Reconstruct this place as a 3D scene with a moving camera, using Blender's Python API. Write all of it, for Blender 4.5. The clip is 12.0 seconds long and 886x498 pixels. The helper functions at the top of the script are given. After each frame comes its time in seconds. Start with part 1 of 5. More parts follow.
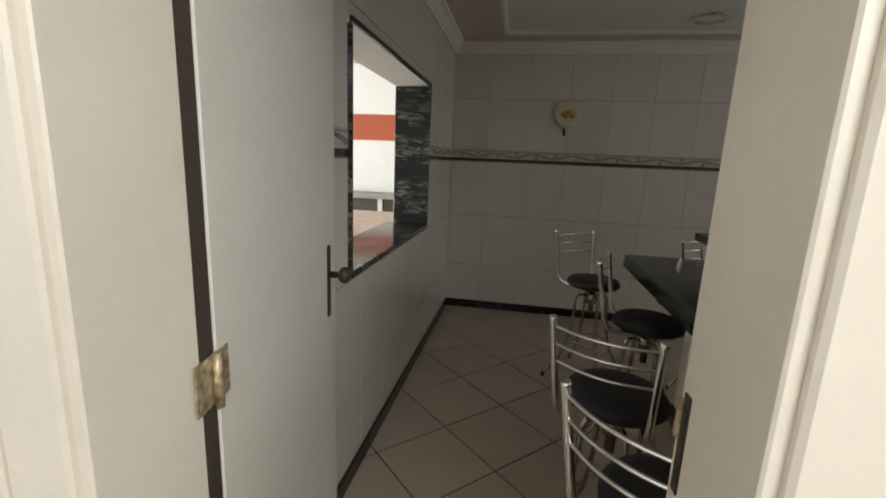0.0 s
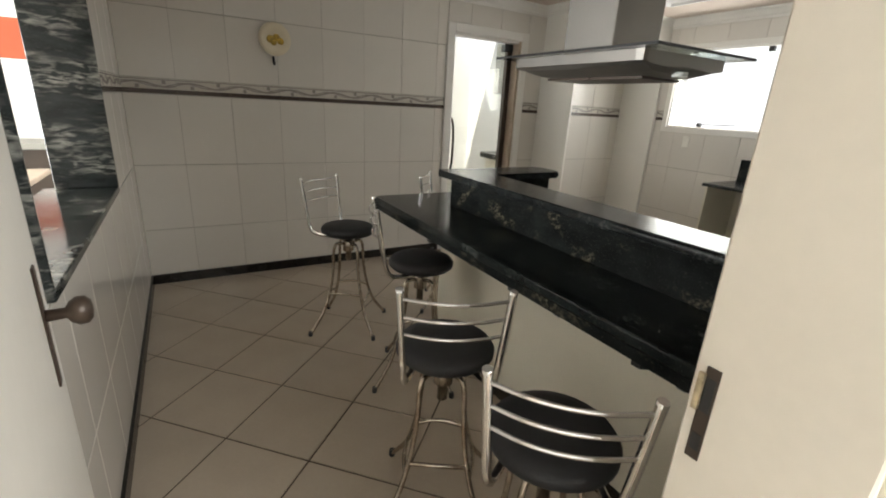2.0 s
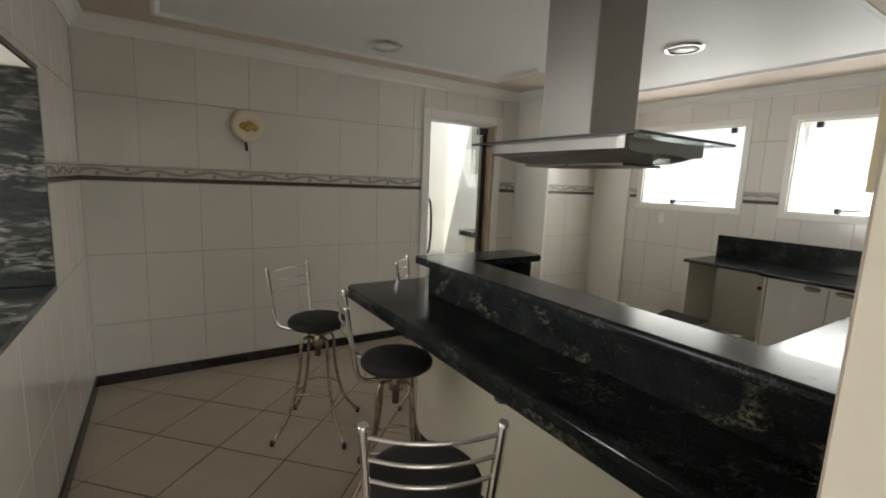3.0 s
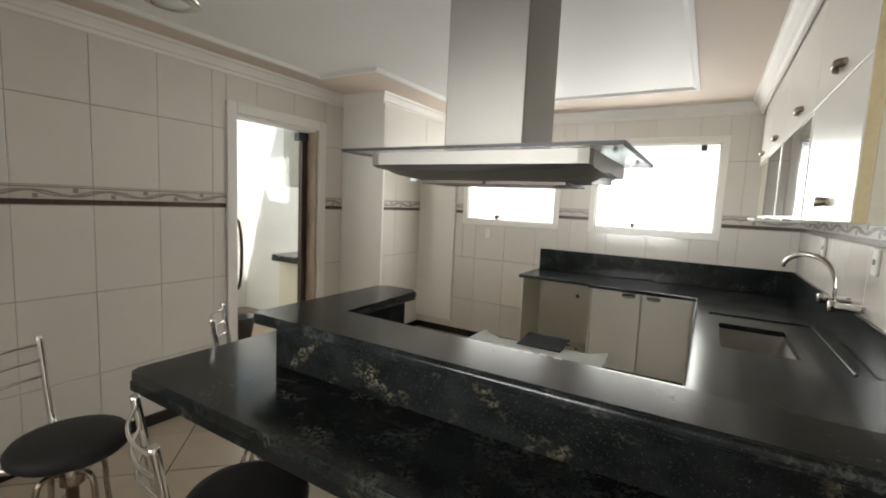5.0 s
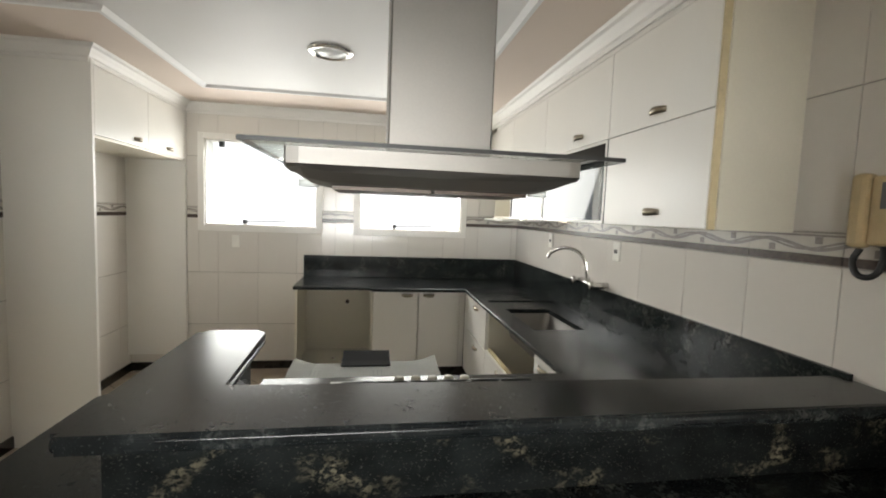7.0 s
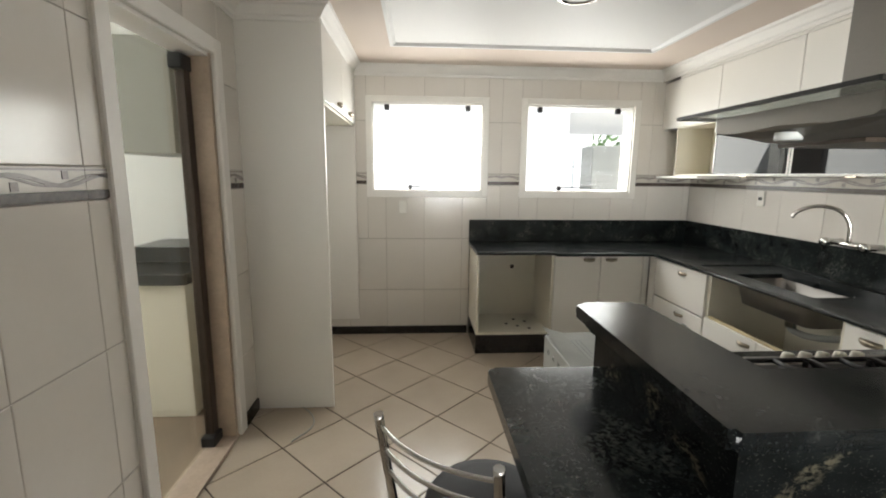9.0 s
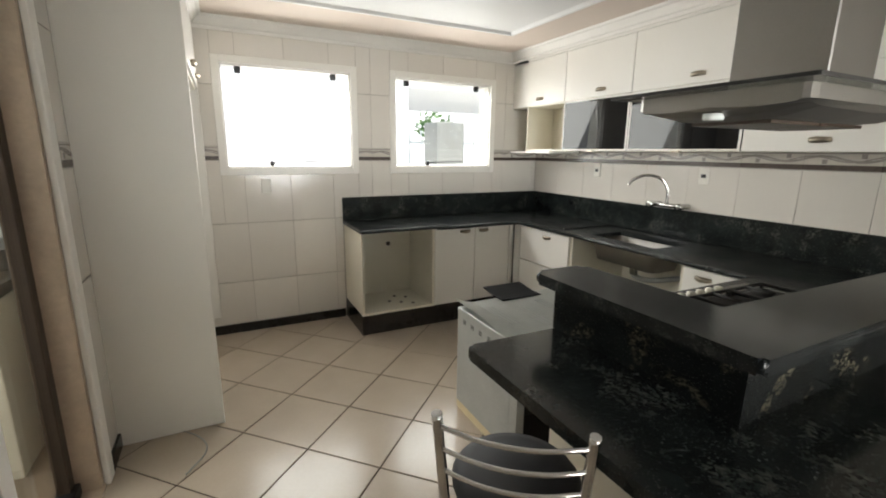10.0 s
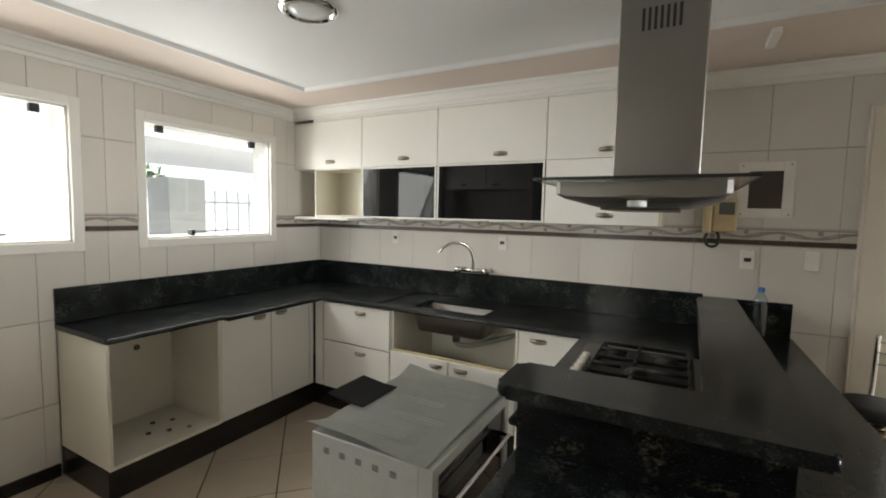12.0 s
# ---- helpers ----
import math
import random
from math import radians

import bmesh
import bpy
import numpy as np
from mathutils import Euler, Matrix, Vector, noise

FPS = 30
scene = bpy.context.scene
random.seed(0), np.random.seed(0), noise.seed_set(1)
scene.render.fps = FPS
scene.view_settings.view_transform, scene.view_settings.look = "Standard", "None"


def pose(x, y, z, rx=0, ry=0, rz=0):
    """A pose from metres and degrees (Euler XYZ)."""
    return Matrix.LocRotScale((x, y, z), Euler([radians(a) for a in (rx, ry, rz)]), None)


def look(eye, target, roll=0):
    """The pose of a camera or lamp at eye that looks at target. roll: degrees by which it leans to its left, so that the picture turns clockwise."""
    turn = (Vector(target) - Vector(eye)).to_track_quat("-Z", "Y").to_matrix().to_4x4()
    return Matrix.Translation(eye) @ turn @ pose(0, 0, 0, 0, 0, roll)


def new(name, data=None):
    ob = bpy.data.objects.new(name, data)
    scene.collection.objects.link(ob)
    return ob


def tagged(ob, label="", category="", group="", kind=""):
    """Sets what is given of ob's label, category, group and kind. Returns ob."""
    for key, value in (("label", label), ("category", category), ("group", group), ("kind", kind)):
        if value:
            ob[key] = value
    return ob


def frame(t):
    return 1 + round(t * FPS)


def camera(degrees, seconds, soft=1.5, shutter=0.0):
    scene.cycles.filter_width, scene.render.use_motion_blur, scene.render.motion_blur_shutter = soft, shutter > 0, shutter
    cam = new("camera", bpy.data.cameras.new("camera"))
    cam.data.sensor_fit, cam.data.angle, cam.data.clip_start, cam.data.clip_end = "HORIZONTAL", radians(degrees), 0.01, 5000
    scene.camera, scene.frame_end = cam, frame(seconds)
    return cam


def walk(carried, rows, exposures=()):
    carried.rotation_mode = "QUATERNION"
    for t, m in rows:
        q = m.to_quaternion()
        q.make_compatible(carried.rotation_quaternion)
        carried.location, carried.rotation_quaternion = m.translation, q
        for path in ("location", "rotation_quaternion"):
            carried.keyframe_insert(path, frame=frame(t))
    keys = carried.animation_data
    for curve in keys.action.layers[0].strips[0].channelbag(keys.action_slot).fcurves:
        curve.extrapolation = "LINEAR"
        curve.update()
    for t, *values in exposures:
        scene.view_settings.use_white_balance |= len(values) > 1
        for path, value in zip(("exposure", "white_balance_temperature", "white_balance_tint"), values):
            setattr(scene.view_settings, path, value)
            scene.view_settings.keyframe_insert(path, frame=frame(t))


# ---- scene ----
cam = camera(90.3, 12.0, 1.9)

PATH = [
    (0, (0.233, 0.08, 1.434), (-0.094, 2.013, 1.034), 2.4),
    (0.5, (0.152, 0.231, 1.438), (0.147, 2.188, 1.023), 2.6),
    (1, (0.103, 0.412, 1.443), (0.367, 2.33, 0.942), 2.9),
    (1.5, (-0.002, 0.41, 1.453), (0.74, 2.179, 0.89), 2.3),
    (2, (-0.097, 0.399, 1.454), (0.871, 2.037, 0.835), 3.2),
    (2.5, (-0.107, 0.42, 1.468), (0.907, 2.034, 0.864), 3.5),
    (2.7, (-0.064, 0.469, 1.49), (0.968, 2.122, 1.043), 3.0),
    (4.3, (0.146, 1.004, 1.527), (1.455, 2.513, 1.43), 2.6),
    (4.5, (0.142, 1.085, 1.52), (1.606, 2.442, 1.388), 2.8),
    (5, (0.177, 1.276, 1.53), (1.885, 2.295, 1.322), 2.6),
    (5.5, (0.262, 1.479, 1.549), (2.161, 2.064, 1.32), -0.2),
    (6, (0.281, 1.671, 1.556), (2.269, 1.657, 1.34), 1.3),
    (6.5, (0.228, 1.889, 1.561), (2.197, 1.596, 1.364), 1.6),
    (7, (0.289, 2.097, 1.544), (2.258, 1.783, 1.386), 2.2),
    (7.5, (0.422, 2.35, 1.555), (2.414, 2.305, 1.387), 2.0),
    (7.7, (0.442, 2.453, 1.544), (2.434, 2.446, 1.364), 2.2),
    (9.3, (0.592, 3.393, 1.513), (2.533, 3.163, 1.087), 0.4),
    (9.5, (0.623, 3.483, 1.51), (2.532, 3.069, 1.078), 0.7),
    (10, (0.748, 3.674, 1.506), (2.497, 2.805, 1.076), 0.6),
    (10.5, (0.988, 3.722, 1.505), (2.588, 2.602, 1.075), 0.9),
    (11, (1.235, 3.751, 1.515), (2.676, 2.43, 1.091), -0.0),
    (11.5, (1.406, 3.791, 1.517), (2.533, 2.175, 1.173), 0.7),
    (12, (1.518, 3.863, 1.574), (2.469, 2.11, 1.415), 1.2),
]
walk(cam, [(t, look(eye, target, roll)) for t, eye, target, roll in PATH],
     [(0.0, -0.4), (0.5, 0.15), (1.0, 0.62), (1.5, 0.95), (2.0, 0.7), (2.5, 0.32), (2.7, 0.35), (4.3, 0.8), (5.0, 0.88), (6.0, 0.85), (6.5, 0.9), (7.5, 0.85), (9.5, 0.9), (10.5, 0.98), (11.5, 0.98), (12.0, 0.68)])

# ---- light ----
world = bpy.data.worlds.new("world")
scene.world = world
world.use_nodes = True
wn = world.node_tree.nodes
sky = wn.new("ShaderNodeTexSky")
sky.sky_type = "NISHITA"
sky.sun_disc = False
sky.sun_elevation = radians(55)
sky.sun_rotation = radians(236)
wn["Background"].inputs["Strength"].default_value = 0.15
world.node_tree.links.new(sky.outputs["Color"], wn["Background"].inputs["Color"])


def area_lamp(name, eye, target, sx, sy, watts, color=(1, 1, 1)):
    data = bpy.data.lights.new(name, "AREA")
    data.shape, data.size, data.size_y, data.energy, data.color = "RECTANGLE", sx, sy, watts, color
    ob = new(name, data)
    ob.matrix_basis = look(eye, target)
    return ob


sun = new("sun", bpy.data.lights.new("sun", "SUN"))
sun.data.energy, sun.data.angle, sun.data.color = 5.0, radians(1), (1, 0.96, 0.9)
sun.matrix_basis = look((0, 0, 20), (9, 6, 0))
# daylight standing in the two kitchen windows
area_lamp("window_daylight_a", (4.86, 3.13, 1.76), (3.5, 3.0, 1.1), 0.95, 0.74, 12, (1, 0.985, 0.94))
area_lamp("window_daylight_b", (4.86, 1.73, 1.76), (3.5, 1.8, 1.1), 0.95, 0.74, 12, (1, 0.985, 0.94))
# added fill before the windowless living room wall, shines through the hatch
area_lamp("living_fill", (-5.1, 2.75, 1.15), (-0.4, 2.4, 1.4), 4.4, 1.7, 350, (0.97, 0.99, 0.97))
# added fill under the closed hall ceiling, brightens the door and jambs
area_lamp("hall_fill", (1.0, -1.1, 2.64), (0.0, 0.3, 0.9), 1.4, 1.5, 120, (0.98, 0.99, 0.97))
# lamp added under the laundry's open roof end to strengthen its daylight
area_lamp("laundry_daylight", (2.6, 7.2, 2.2), (2.6, 4.5, 1.0), 1.6, 1.4, 44, (1, 0.99, 0.93))


# ---- materials ----
def mat(name, color, rough=0.5, metal=0.0, vary=0.08, scale=6.0, fine=90.0, bump=0.02, coat=0.0, spots=None, random_value=0.0):
    """Plain surface with wear at two scales."""
    m = bpy.data.materials.new(name)
    m.use_nodes = True
    nt = m.node_tree
    n, l = nt.nodes, nt.links
    b = n["Principled BSDF"]
    co = n.new("ShaderNodeTexCoord")
    big, small = n.new("ShaderNodeTexNoise"), n.new("ShaderNodeTexNoise")
    big.inputs["Scale"].default_value, big.inputs["Detail"].default_value = scale, 6
    small.inputs["Scale"].default_value, small.inputs["Detail"].default_value = fine, 4
    l.new(co.outputs["Object"], big.inputs["Vector"])
    l.new(co.outputs["Object"], small.inputs["Vector"])
    ramp = n.new("ShaderNodeValToRGB")
    ramp.color_ramp.elements[0].position, ramp.color_ramp.elements[1].position = 0.3, 0.7
    lo = [c * (1 - vary) for c in color]
    hi = [min(1, c * (1 + vary)) for c in color]
    if spots:
        lo = spots
    ramp.color_ramp.elements[0].color, ramp.color_ramp.elements[1].color = (*lo, 1), (*hi, 1)
    mixn = n.new("ShaderNodeMath")
    mixn.operation = "MULTIPLY_ADD"
    mixn.inputs[1].default_value, mixn.inputs[2].default_value = 0.3, 0.0
    l.new(small.outputs["Fac"], mixn.inputs[0])
    add = n.new("ShaderNodeMath")
    add.operation = "MULTIPLY_ADD"
    add.inputs[1].default_value = 0.7
    l.new(big.outputs["Fac"], add.inputs[0])
    l.new(mixn.outputs[0], add.inputs[2])
    l.new(add.outputs[0], ramp.inputs["Fac"])
    out = ramp.outputs["Color"]
    if random_value:
        info, hsv, rng = n.new("ShaderNodeObjectInfo"), n.new("ShaderNodeHueSaturation"), n.new("ShaderNodeMapRange")
        rng.inputs["To Min"].default_value, rng.inputs["To Max"].default_value = 1 - random_value, 1 + random_value
        l.new(info.outputs["Random"], rng.inputs["Value"])
        l.new(rng.outputs["Result"], hsv.inputs["Value"])
        l.new(out, hsv.inputs["Color"])
        out = hsv.outputs["Color"]
    l.new(out, b.inputs["Base Color"])
    rr = n.new("ShaderNodeMapRange")
    rr.inputs["To Min"].default_value, rr.inputs["To Max"].default_value = max(0.02, rough * 0.88), min(1, rough * 1.15)
    l.new(big.outputs["Fac"], rr.inputs["Value"])
    l.new(rr.outputs["Result"], b.inputs["Roughness"])
    b.inputs["Metallic"].default_value = metal
    b.inputs["Coat Weight"].default_value = coat
    if bump:
        bp = n.new("ShaderNodeBump")
        bp.inputs["Strength"].default_value, bp.inputs["Distance"].default_value = bump, 0.01
        l.new(small.outputs["Fac"], bp.inputs["Height"])
        l.new(bp.outputs["Normal"], b.inputs["Normal"])
    return m


def granite(name, dark, fleck, vein, amount=0.5, stretch=(1, 1, 1), rough=0.14, scale=5.0, grain=70.0, gloss=0.25):
    """Dark polished stone: cloudy ground, small flecks, and clusters of fine pale crystals."""
    m = bpy.data.materials.new(name)
    m.use_nodes = True
    n, l = m.node_tree.nodes, m.node_tree.links
    b = n["Principled BSDF"]
    b.inputs["Specular IOR Level"].default_value = gloss
    co, mp = n.new("ShaderNodeTexCoord"), n.new("ShaderNodeMapping")
    mp.inputs["Scale"].default_value = stretch
    l.new(co.outputs["Object"], mp.inputs["Vector"])

    def noise_ramp(size, detail, lo, hi, distortion=0.0):
        t, r = n.new("ShaderNodeTexNoise"), n.new("ShaderNodeMapRange")
        t.inputs["Scale"].default_value, t.inputs["Detail"].default_value, t.inputs["Distortion"].default_value = size, detail, distortion
        l.new(mp.outputs["Vector"], t.inputs["Vector"])
        l.new(t.outputs["Fac"], r.inputs["Value"])
        r.inputs["From Min"].default_value, r.inputs["From Max"].default_value = lo, hi
        return r.outputs["Result"]

    cluster = noise_ramp(scale, 5, 1 - amount, 1 - amount + 0.22, 0.5)
    fine = noise_ramp(grain, 7, 0.45, 0.64, 0.6)
    cloud = noise_ramp(9, 6, 0.35, 0.7)
    speck = noise_ramp(160, 2, 0.62, 0.7)
    wear = noise_ramp(3, 6, 0.3, 0.7)

    def math_node(op, p, q):
        k = n.new("ShaderNodeMath")
        k.operation = op
        for i, v in enumerate((p, q)):
            if isinstance(v, float):
                k.inputs[i].default_value = v
            else:
                l.new(v, k.inputs[i])
        return k.outputs[0]

    def mix(fac, c1, c2):
        k = n.new("ShaderNodeMixRGB")
        l.new(fac, k.inputs["Fac"])
        for i, c in (("Color1", c1), ("Color2", c2)):
            if isinstance(c, tuple):
                k.inputs[i].default_value = (*c, 1)
            else:
                l.new(c, k.inputs[i])
        return k.outputs["Color"]

    ground = mix(cloud, dark, tuple(c * 2.2 for c in dark))
    ground = mix(speck, ground, fleck)
    col = mix(math_node("MULTIPLY", cluster, fine), ground, vein)
    l.new(col, b.inputs["Base Color"])
    rr = n.new("ShaderNodeMapRange")
    rr.inputs["To Min"].default_value, rr.inputs["To Max"].default_value = rough * 0.8, rough * 1.35
    l.new(wear, rr.inputs["Value"])
    l.new(rr.outputs["Result"], b.inputs["Roughness"])
    return m


def glass(name, tint, rough=0.0, least=0.04):
    m = bpy.data.materials.new(name)
    m.use_nodes = True
    n, l = m.node_tree.nodes, m.node_tree.links
    n.remove(n["Principled BSDF"])
    tr, gl, mx, lw, fr = n.new("ShaderNodeBsdfTransparent"), n.new("ShaderNodeBsdfGlossy"), n.new("ShaderNodeMixShader"), n.new("ShaderNodeLayerWeight"), n.new("ShaderNodeMapRange")
    pw = n.new("ShaderNodeMath")
    pw.operation = "POWER"
    pw.inputs[1].default_value = 4.0
    l.new(lw.outputs["Facing"], pw.inputs[0])
    l.new(pw.outputs[0], fr.inputs["Value"])
    fr.inputs["To Min"].default_value, fr.inputs["To Max"].default_value = least, 0.7
    tr.inputs["Color"].default_value = (*tint, 1)
    gl.inputs["Roughness"].default_value = rough
    l.new(fr.outputs[0], mx.inputs[0])
    l.new(tr.outputs[0], mx.inputs[1])
    l.new(gl.outputs[0], mx.inputs[2])
    l.new(mx.outputs[0], n["Material Output"].inputs["Surface"])
    return m


M_PLASTER = mat("plaster_white", (0.78, 0.76, 0.72), 0.7, vary=0.03, scale=2, bump=0.05)
M_GROUT = mat("grout", (0.37, 0.34, 0.30), 0.9, vary=0.25, scale=9, bump=0.1)
M_WALLTILE = mat("wall_tile", (0.70, 0.665, 0.61), 0.15, vary=0.025, scale=3, fine=40, bump=0.008, random_value=0.025)
M_FLOORTILE = mat("floor_tile", (0.43, 0.36, 0.285), 0.2, vary=0.06, scale=4, fine=60, bump=0.012, random_value=0.04)
M_FLOORGROUT = mat("floor_grout", (0.07, 0.05, 0.035), 0.95, vary=0.3, bump=0.1)
M_BORDER = mat("ceiling_border", (0.68, 0.585, 0.51), 0.7, vary=0.03, scale=2, bump=0.03)
M_CEIL = mat("ceiling_white", (0.80, 0.80, 0.79), 0.6, vary=0.02, scale=2, bump=0.02)
M_CROWN = mat("crown_white", (0.8, 0.78, 0.74), 0.5, vary=0.03, scale=5)
M_DOORPAINT = mat("door_paint", (0.78, 0.75, 0.69), 0.35, vary=0.04, scale=2.5, fine=30, bump=0.03)
M_FRAMEPAINT = mat("frame_paint", (0.74, 0.68, 0.59), 0.4, vary=0.05, scale=4, fine=40, bump=0.04)
M_LAMINATE = mat("white_laminate", (0.80, 0.78, 0.73), 0.3, vary=0.015, scale=3, bump=0.01)
M_CREAM = mat("cream_laminate", (0.74, 0.70, 0.59), 0.35, vary=0.05, scale=3, bump=0.02)
M_YELLOWEDGE = mat("yellowed_edge", (0.62, 0.52, 0.32), 0.5, vary=0.15, scale=9)
M_BLACKGRANITE = granite("black_granite", (0.008, 0.009, 0.009), (0.05, 0.05, 0.045), (0.27, 0.24, 0.165), 0.46, (1, 1, 1.4), rough=0.14, scale=6.5, grain=62, gloss=0.08)
M_TOPGRANITE = granite("black_granite_top", (0.008, 0.0095, 0.010), (0.045, 0.048, 0.048), (0.08, 0.085, 0.08), 0.5, rough=0.19, scale=9)
M_TABLEGRANITE = granite("black_granite_table", (0.008, 0.010, 0.010), (0.05, 0.054, 0.05), (0.09, 0.095, 0.082), 0.5, rough=0.15, scale=8)
M_VEINGRANITE = granite("veined_granite", (0.014, 0.016, 0.016), (0.05, 0.055, 0.055), (0.30, 0.30, 0.27), 0.56, (1.0, 1.4, 3.6), rough=0.12, scale=3.0, grain=14)
M_BLACKSKIRT = mat("black_skirting", (0.016, 0.013, 0.011), 0.25, vary=0.4, scale=12, bump=0.02)
M_STEEL = mat("brushed_steel", (0.27, 0.255, 0.238), 0.48, 1.0, vary=0.06, scale=3, fine=150, bump=0.015)
M_CHROME = mat("chrome", (0.72, 0.71, 0.69), 0.12, 1.0, vary=0.05, scale=20, bump=0.0)
M_DULLCHROME = mat("worn_chrome", (0.50, 0.46, 0.40), 0.25, 1.0, vary=0.3, scale=25, bump=0.03, spots=(0.2, 0.14, 0.09))
M_VINYL = mat("black_vinyl", (0.011, 0.011, 0.013), 0.6, vary=0.3, scale=14, fine=220, bump=0.15)
M_BLACKPLASTIC = mat("black_plastic", (0.015, 0.015, 0.015), 0.4, vary=0.2)
M_IRON = mat("cast_iron", (0.02, 0.019, 0.018), 0.6, vary=0.3, bump=0.2)
M_NICKEL = mat("satin_nickel", (0.42, 0.37, 0.29), 0.3, 1.0, vary=0.15, scale=20)
M_BRASS = mat("stained_brass", (0.62, 0.52, 0.34), 0.4, 0.45, vary=0.3, scale=55, bump=0.05, spots=(0.12, 0.08, 0.05))
M_BRONZE = mat("dark_bronze", (0.055, 0.038, 0.027), 0.4, 0.3, vary=0.2)
M_STONE = mat("beige_stone", (0.48, 0.38, 0.29), 0.45, vary=0.2, scale=7, fine=50, bump=0.05)
M_DARKGLASS = mat("black_glass", (0.004, 0.004, 0.005), 0.03, vary=0.1, bump=0.0)
M_MATTBLACK = mat("matt_black_sheet", (0.012, 0.012, 0.012), 0.8, vary=0.2)
M_MATTBLACK.node_tree.nodes["Principled BSDF"].inputs["Specular IOR Level"].default_value = 0.08
M_DARKGLASS.node_tree.nodes["Principled BSDF"].inputs["Specular IOR Level"].default_value = 0.3
M_WINGLASS = glass("window_glass", (0.97, 0.98, 0.97))
M_HOODGLASS = glass("hood_glass", (0.84, 0.88, 0.86), 0.0, 0.03)
M_DOORGLASS = glass("door_glass", (0.93, 0.935, 0.90))
M_PET = glass("clear_plastic", (0.80, 0.86, 0.9), 0.08, 0.16)
M_BLUECAP = mat("blue_plastic", (0.03, 0.2, 0.55), 0.4)
M_KNOB = mat("pale_plastic_knob", (0.70, 0.67, 0.58), 0.4)
M_IVORY = mat("yellowed_plastic", (0.58, 0.45, 0.25), 0.4, vary=0.12, scale=14)
M_GREYSCREEN = mat("grey_screen", (0.12, 0.12, 0.12), 0.15)
M_SOCKET = mat("socket_white", (0.78, 0.76, 0.7), 0.35)
M_GALV = mat("galvanised_sheet", (0.40, 0.41, 0.39), 0.42, 0.35, vary=0.12, scale=5, fine=60, bump=0.03)
M_CARD = mat("pale_insulation_sheet", (0.47, 0.48, 0.44), 0.6, 0.1, vary=0.1, scale=8, bump=0.08)
M_PRINT = mat("grey_print", (0.36, 0.365, 0.345), 0.6)
M_BROWNPANEL = mat("brown_panel", (0.06, 0.045, 0.035), 0.5, vary=0.2)
M_REDPAINT = mat("terracotta_paint", (0.42, 0.09, 0.035), 0.6, vary=0.05)
M_GREYPAINT = mat("grey_laminate", (0.30, 0.30, 0.27), 0.5, vary=0.06)
M_LAMPGLASS = mat("frosted_glass", (0.75, 0.78, 0.76), 0.25, vary=0.05)
M_PLATE = mat("ceramic_plate", (0.74, 0.66, 0.5), 0.2, vary=0.05)
M_FRUIT = mat("painted_fruit", (0.55, 0.36, 0.05), 0.3, vary=0.5, scale=60, spots=(0.10, 0.07, 0.02))
M_BANDCREAM = mat("band_cream", (0.60, 0.56, 0.50), 0.22, vary=0.06, scale=20)
M_BANDGREY = mat("band_grey", (0.30, 0.27, 0.25), 0.25, vary=0.2, scale=40)
M_BANDDARK = mat("band_dark", (0.075, 0.055, 0.045), 0.25, vary=0.4, scale=50)
M_LEAF = mat("foliage", (0.10, 0.19, 0.05), 0.6, vary=0.4, scale=5)
M_CONCRETE = mat("pale_concrete", (0.55, 0.53, 0.50), 0.85, vary=0.12, scale=2, bump=0.1)
M_FENCE = mat("pale_fence_paint", (0.62, 0.65, 0.64), 0.5, vary=0.06)
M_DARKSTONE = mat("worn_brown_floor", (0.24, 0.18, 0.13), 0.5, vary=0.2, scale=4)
M_WHITEOUT = mat("white_render", (0.82, 0.82, 0.80), 0.8, vary=0.03, scale=2)


# ---- builders ----
def box(bm, x0, x1, y0, y1, z0, z1, bevel=0.0, seg=1):
    vs = [bm.verts.new((x, y, z)) for z in (z0, z1) for y in (y0, y1) for x in (x0, x1)]
    fs = [bm.faces.new([vs[i] for i in f]) for f in ((0, 2, 3, 1), (4, 5, 7, 6), (0, 1, 5, 4), (2, 6, 7, 3), (0, 4, 6, 2), (1, 3, 7, 5))]
    if bevel:
        es = list({e for f in fs for e in f.edges})
        bmesh.ops.bevel(bm, geom=es, offset=bevel, segments=seg, affect="EDGES", profile=0.5)
    return vs


def prism(bm, outline, z0, z1, bevel=0.0, seg=2):
    """Upright prism on a plan outline (counter-clockwise), with its top and bottom edges rounded."""
    lo = [bm.verts.new((x, y, z0)) for x, y in outline]
    hi = [bm.verts.new((x, y, z1)) for x, y in outline]
    k = len(outline)
    top, bot = bm.faces.new(hi), bm.faces.new(lo[::-1])
    for i in range(k):
        bm.faces.new((lo[i], lo[(i + 1) % k], hi[(i + 1) % k], hi[i]))
    if bevel:
        es = list(top.edges) + list(bot.edges)
        bmesh.ops.bevel(bm, geom=es, offset=bevel, segments=seg, affect="EDGES", profile=0.5)


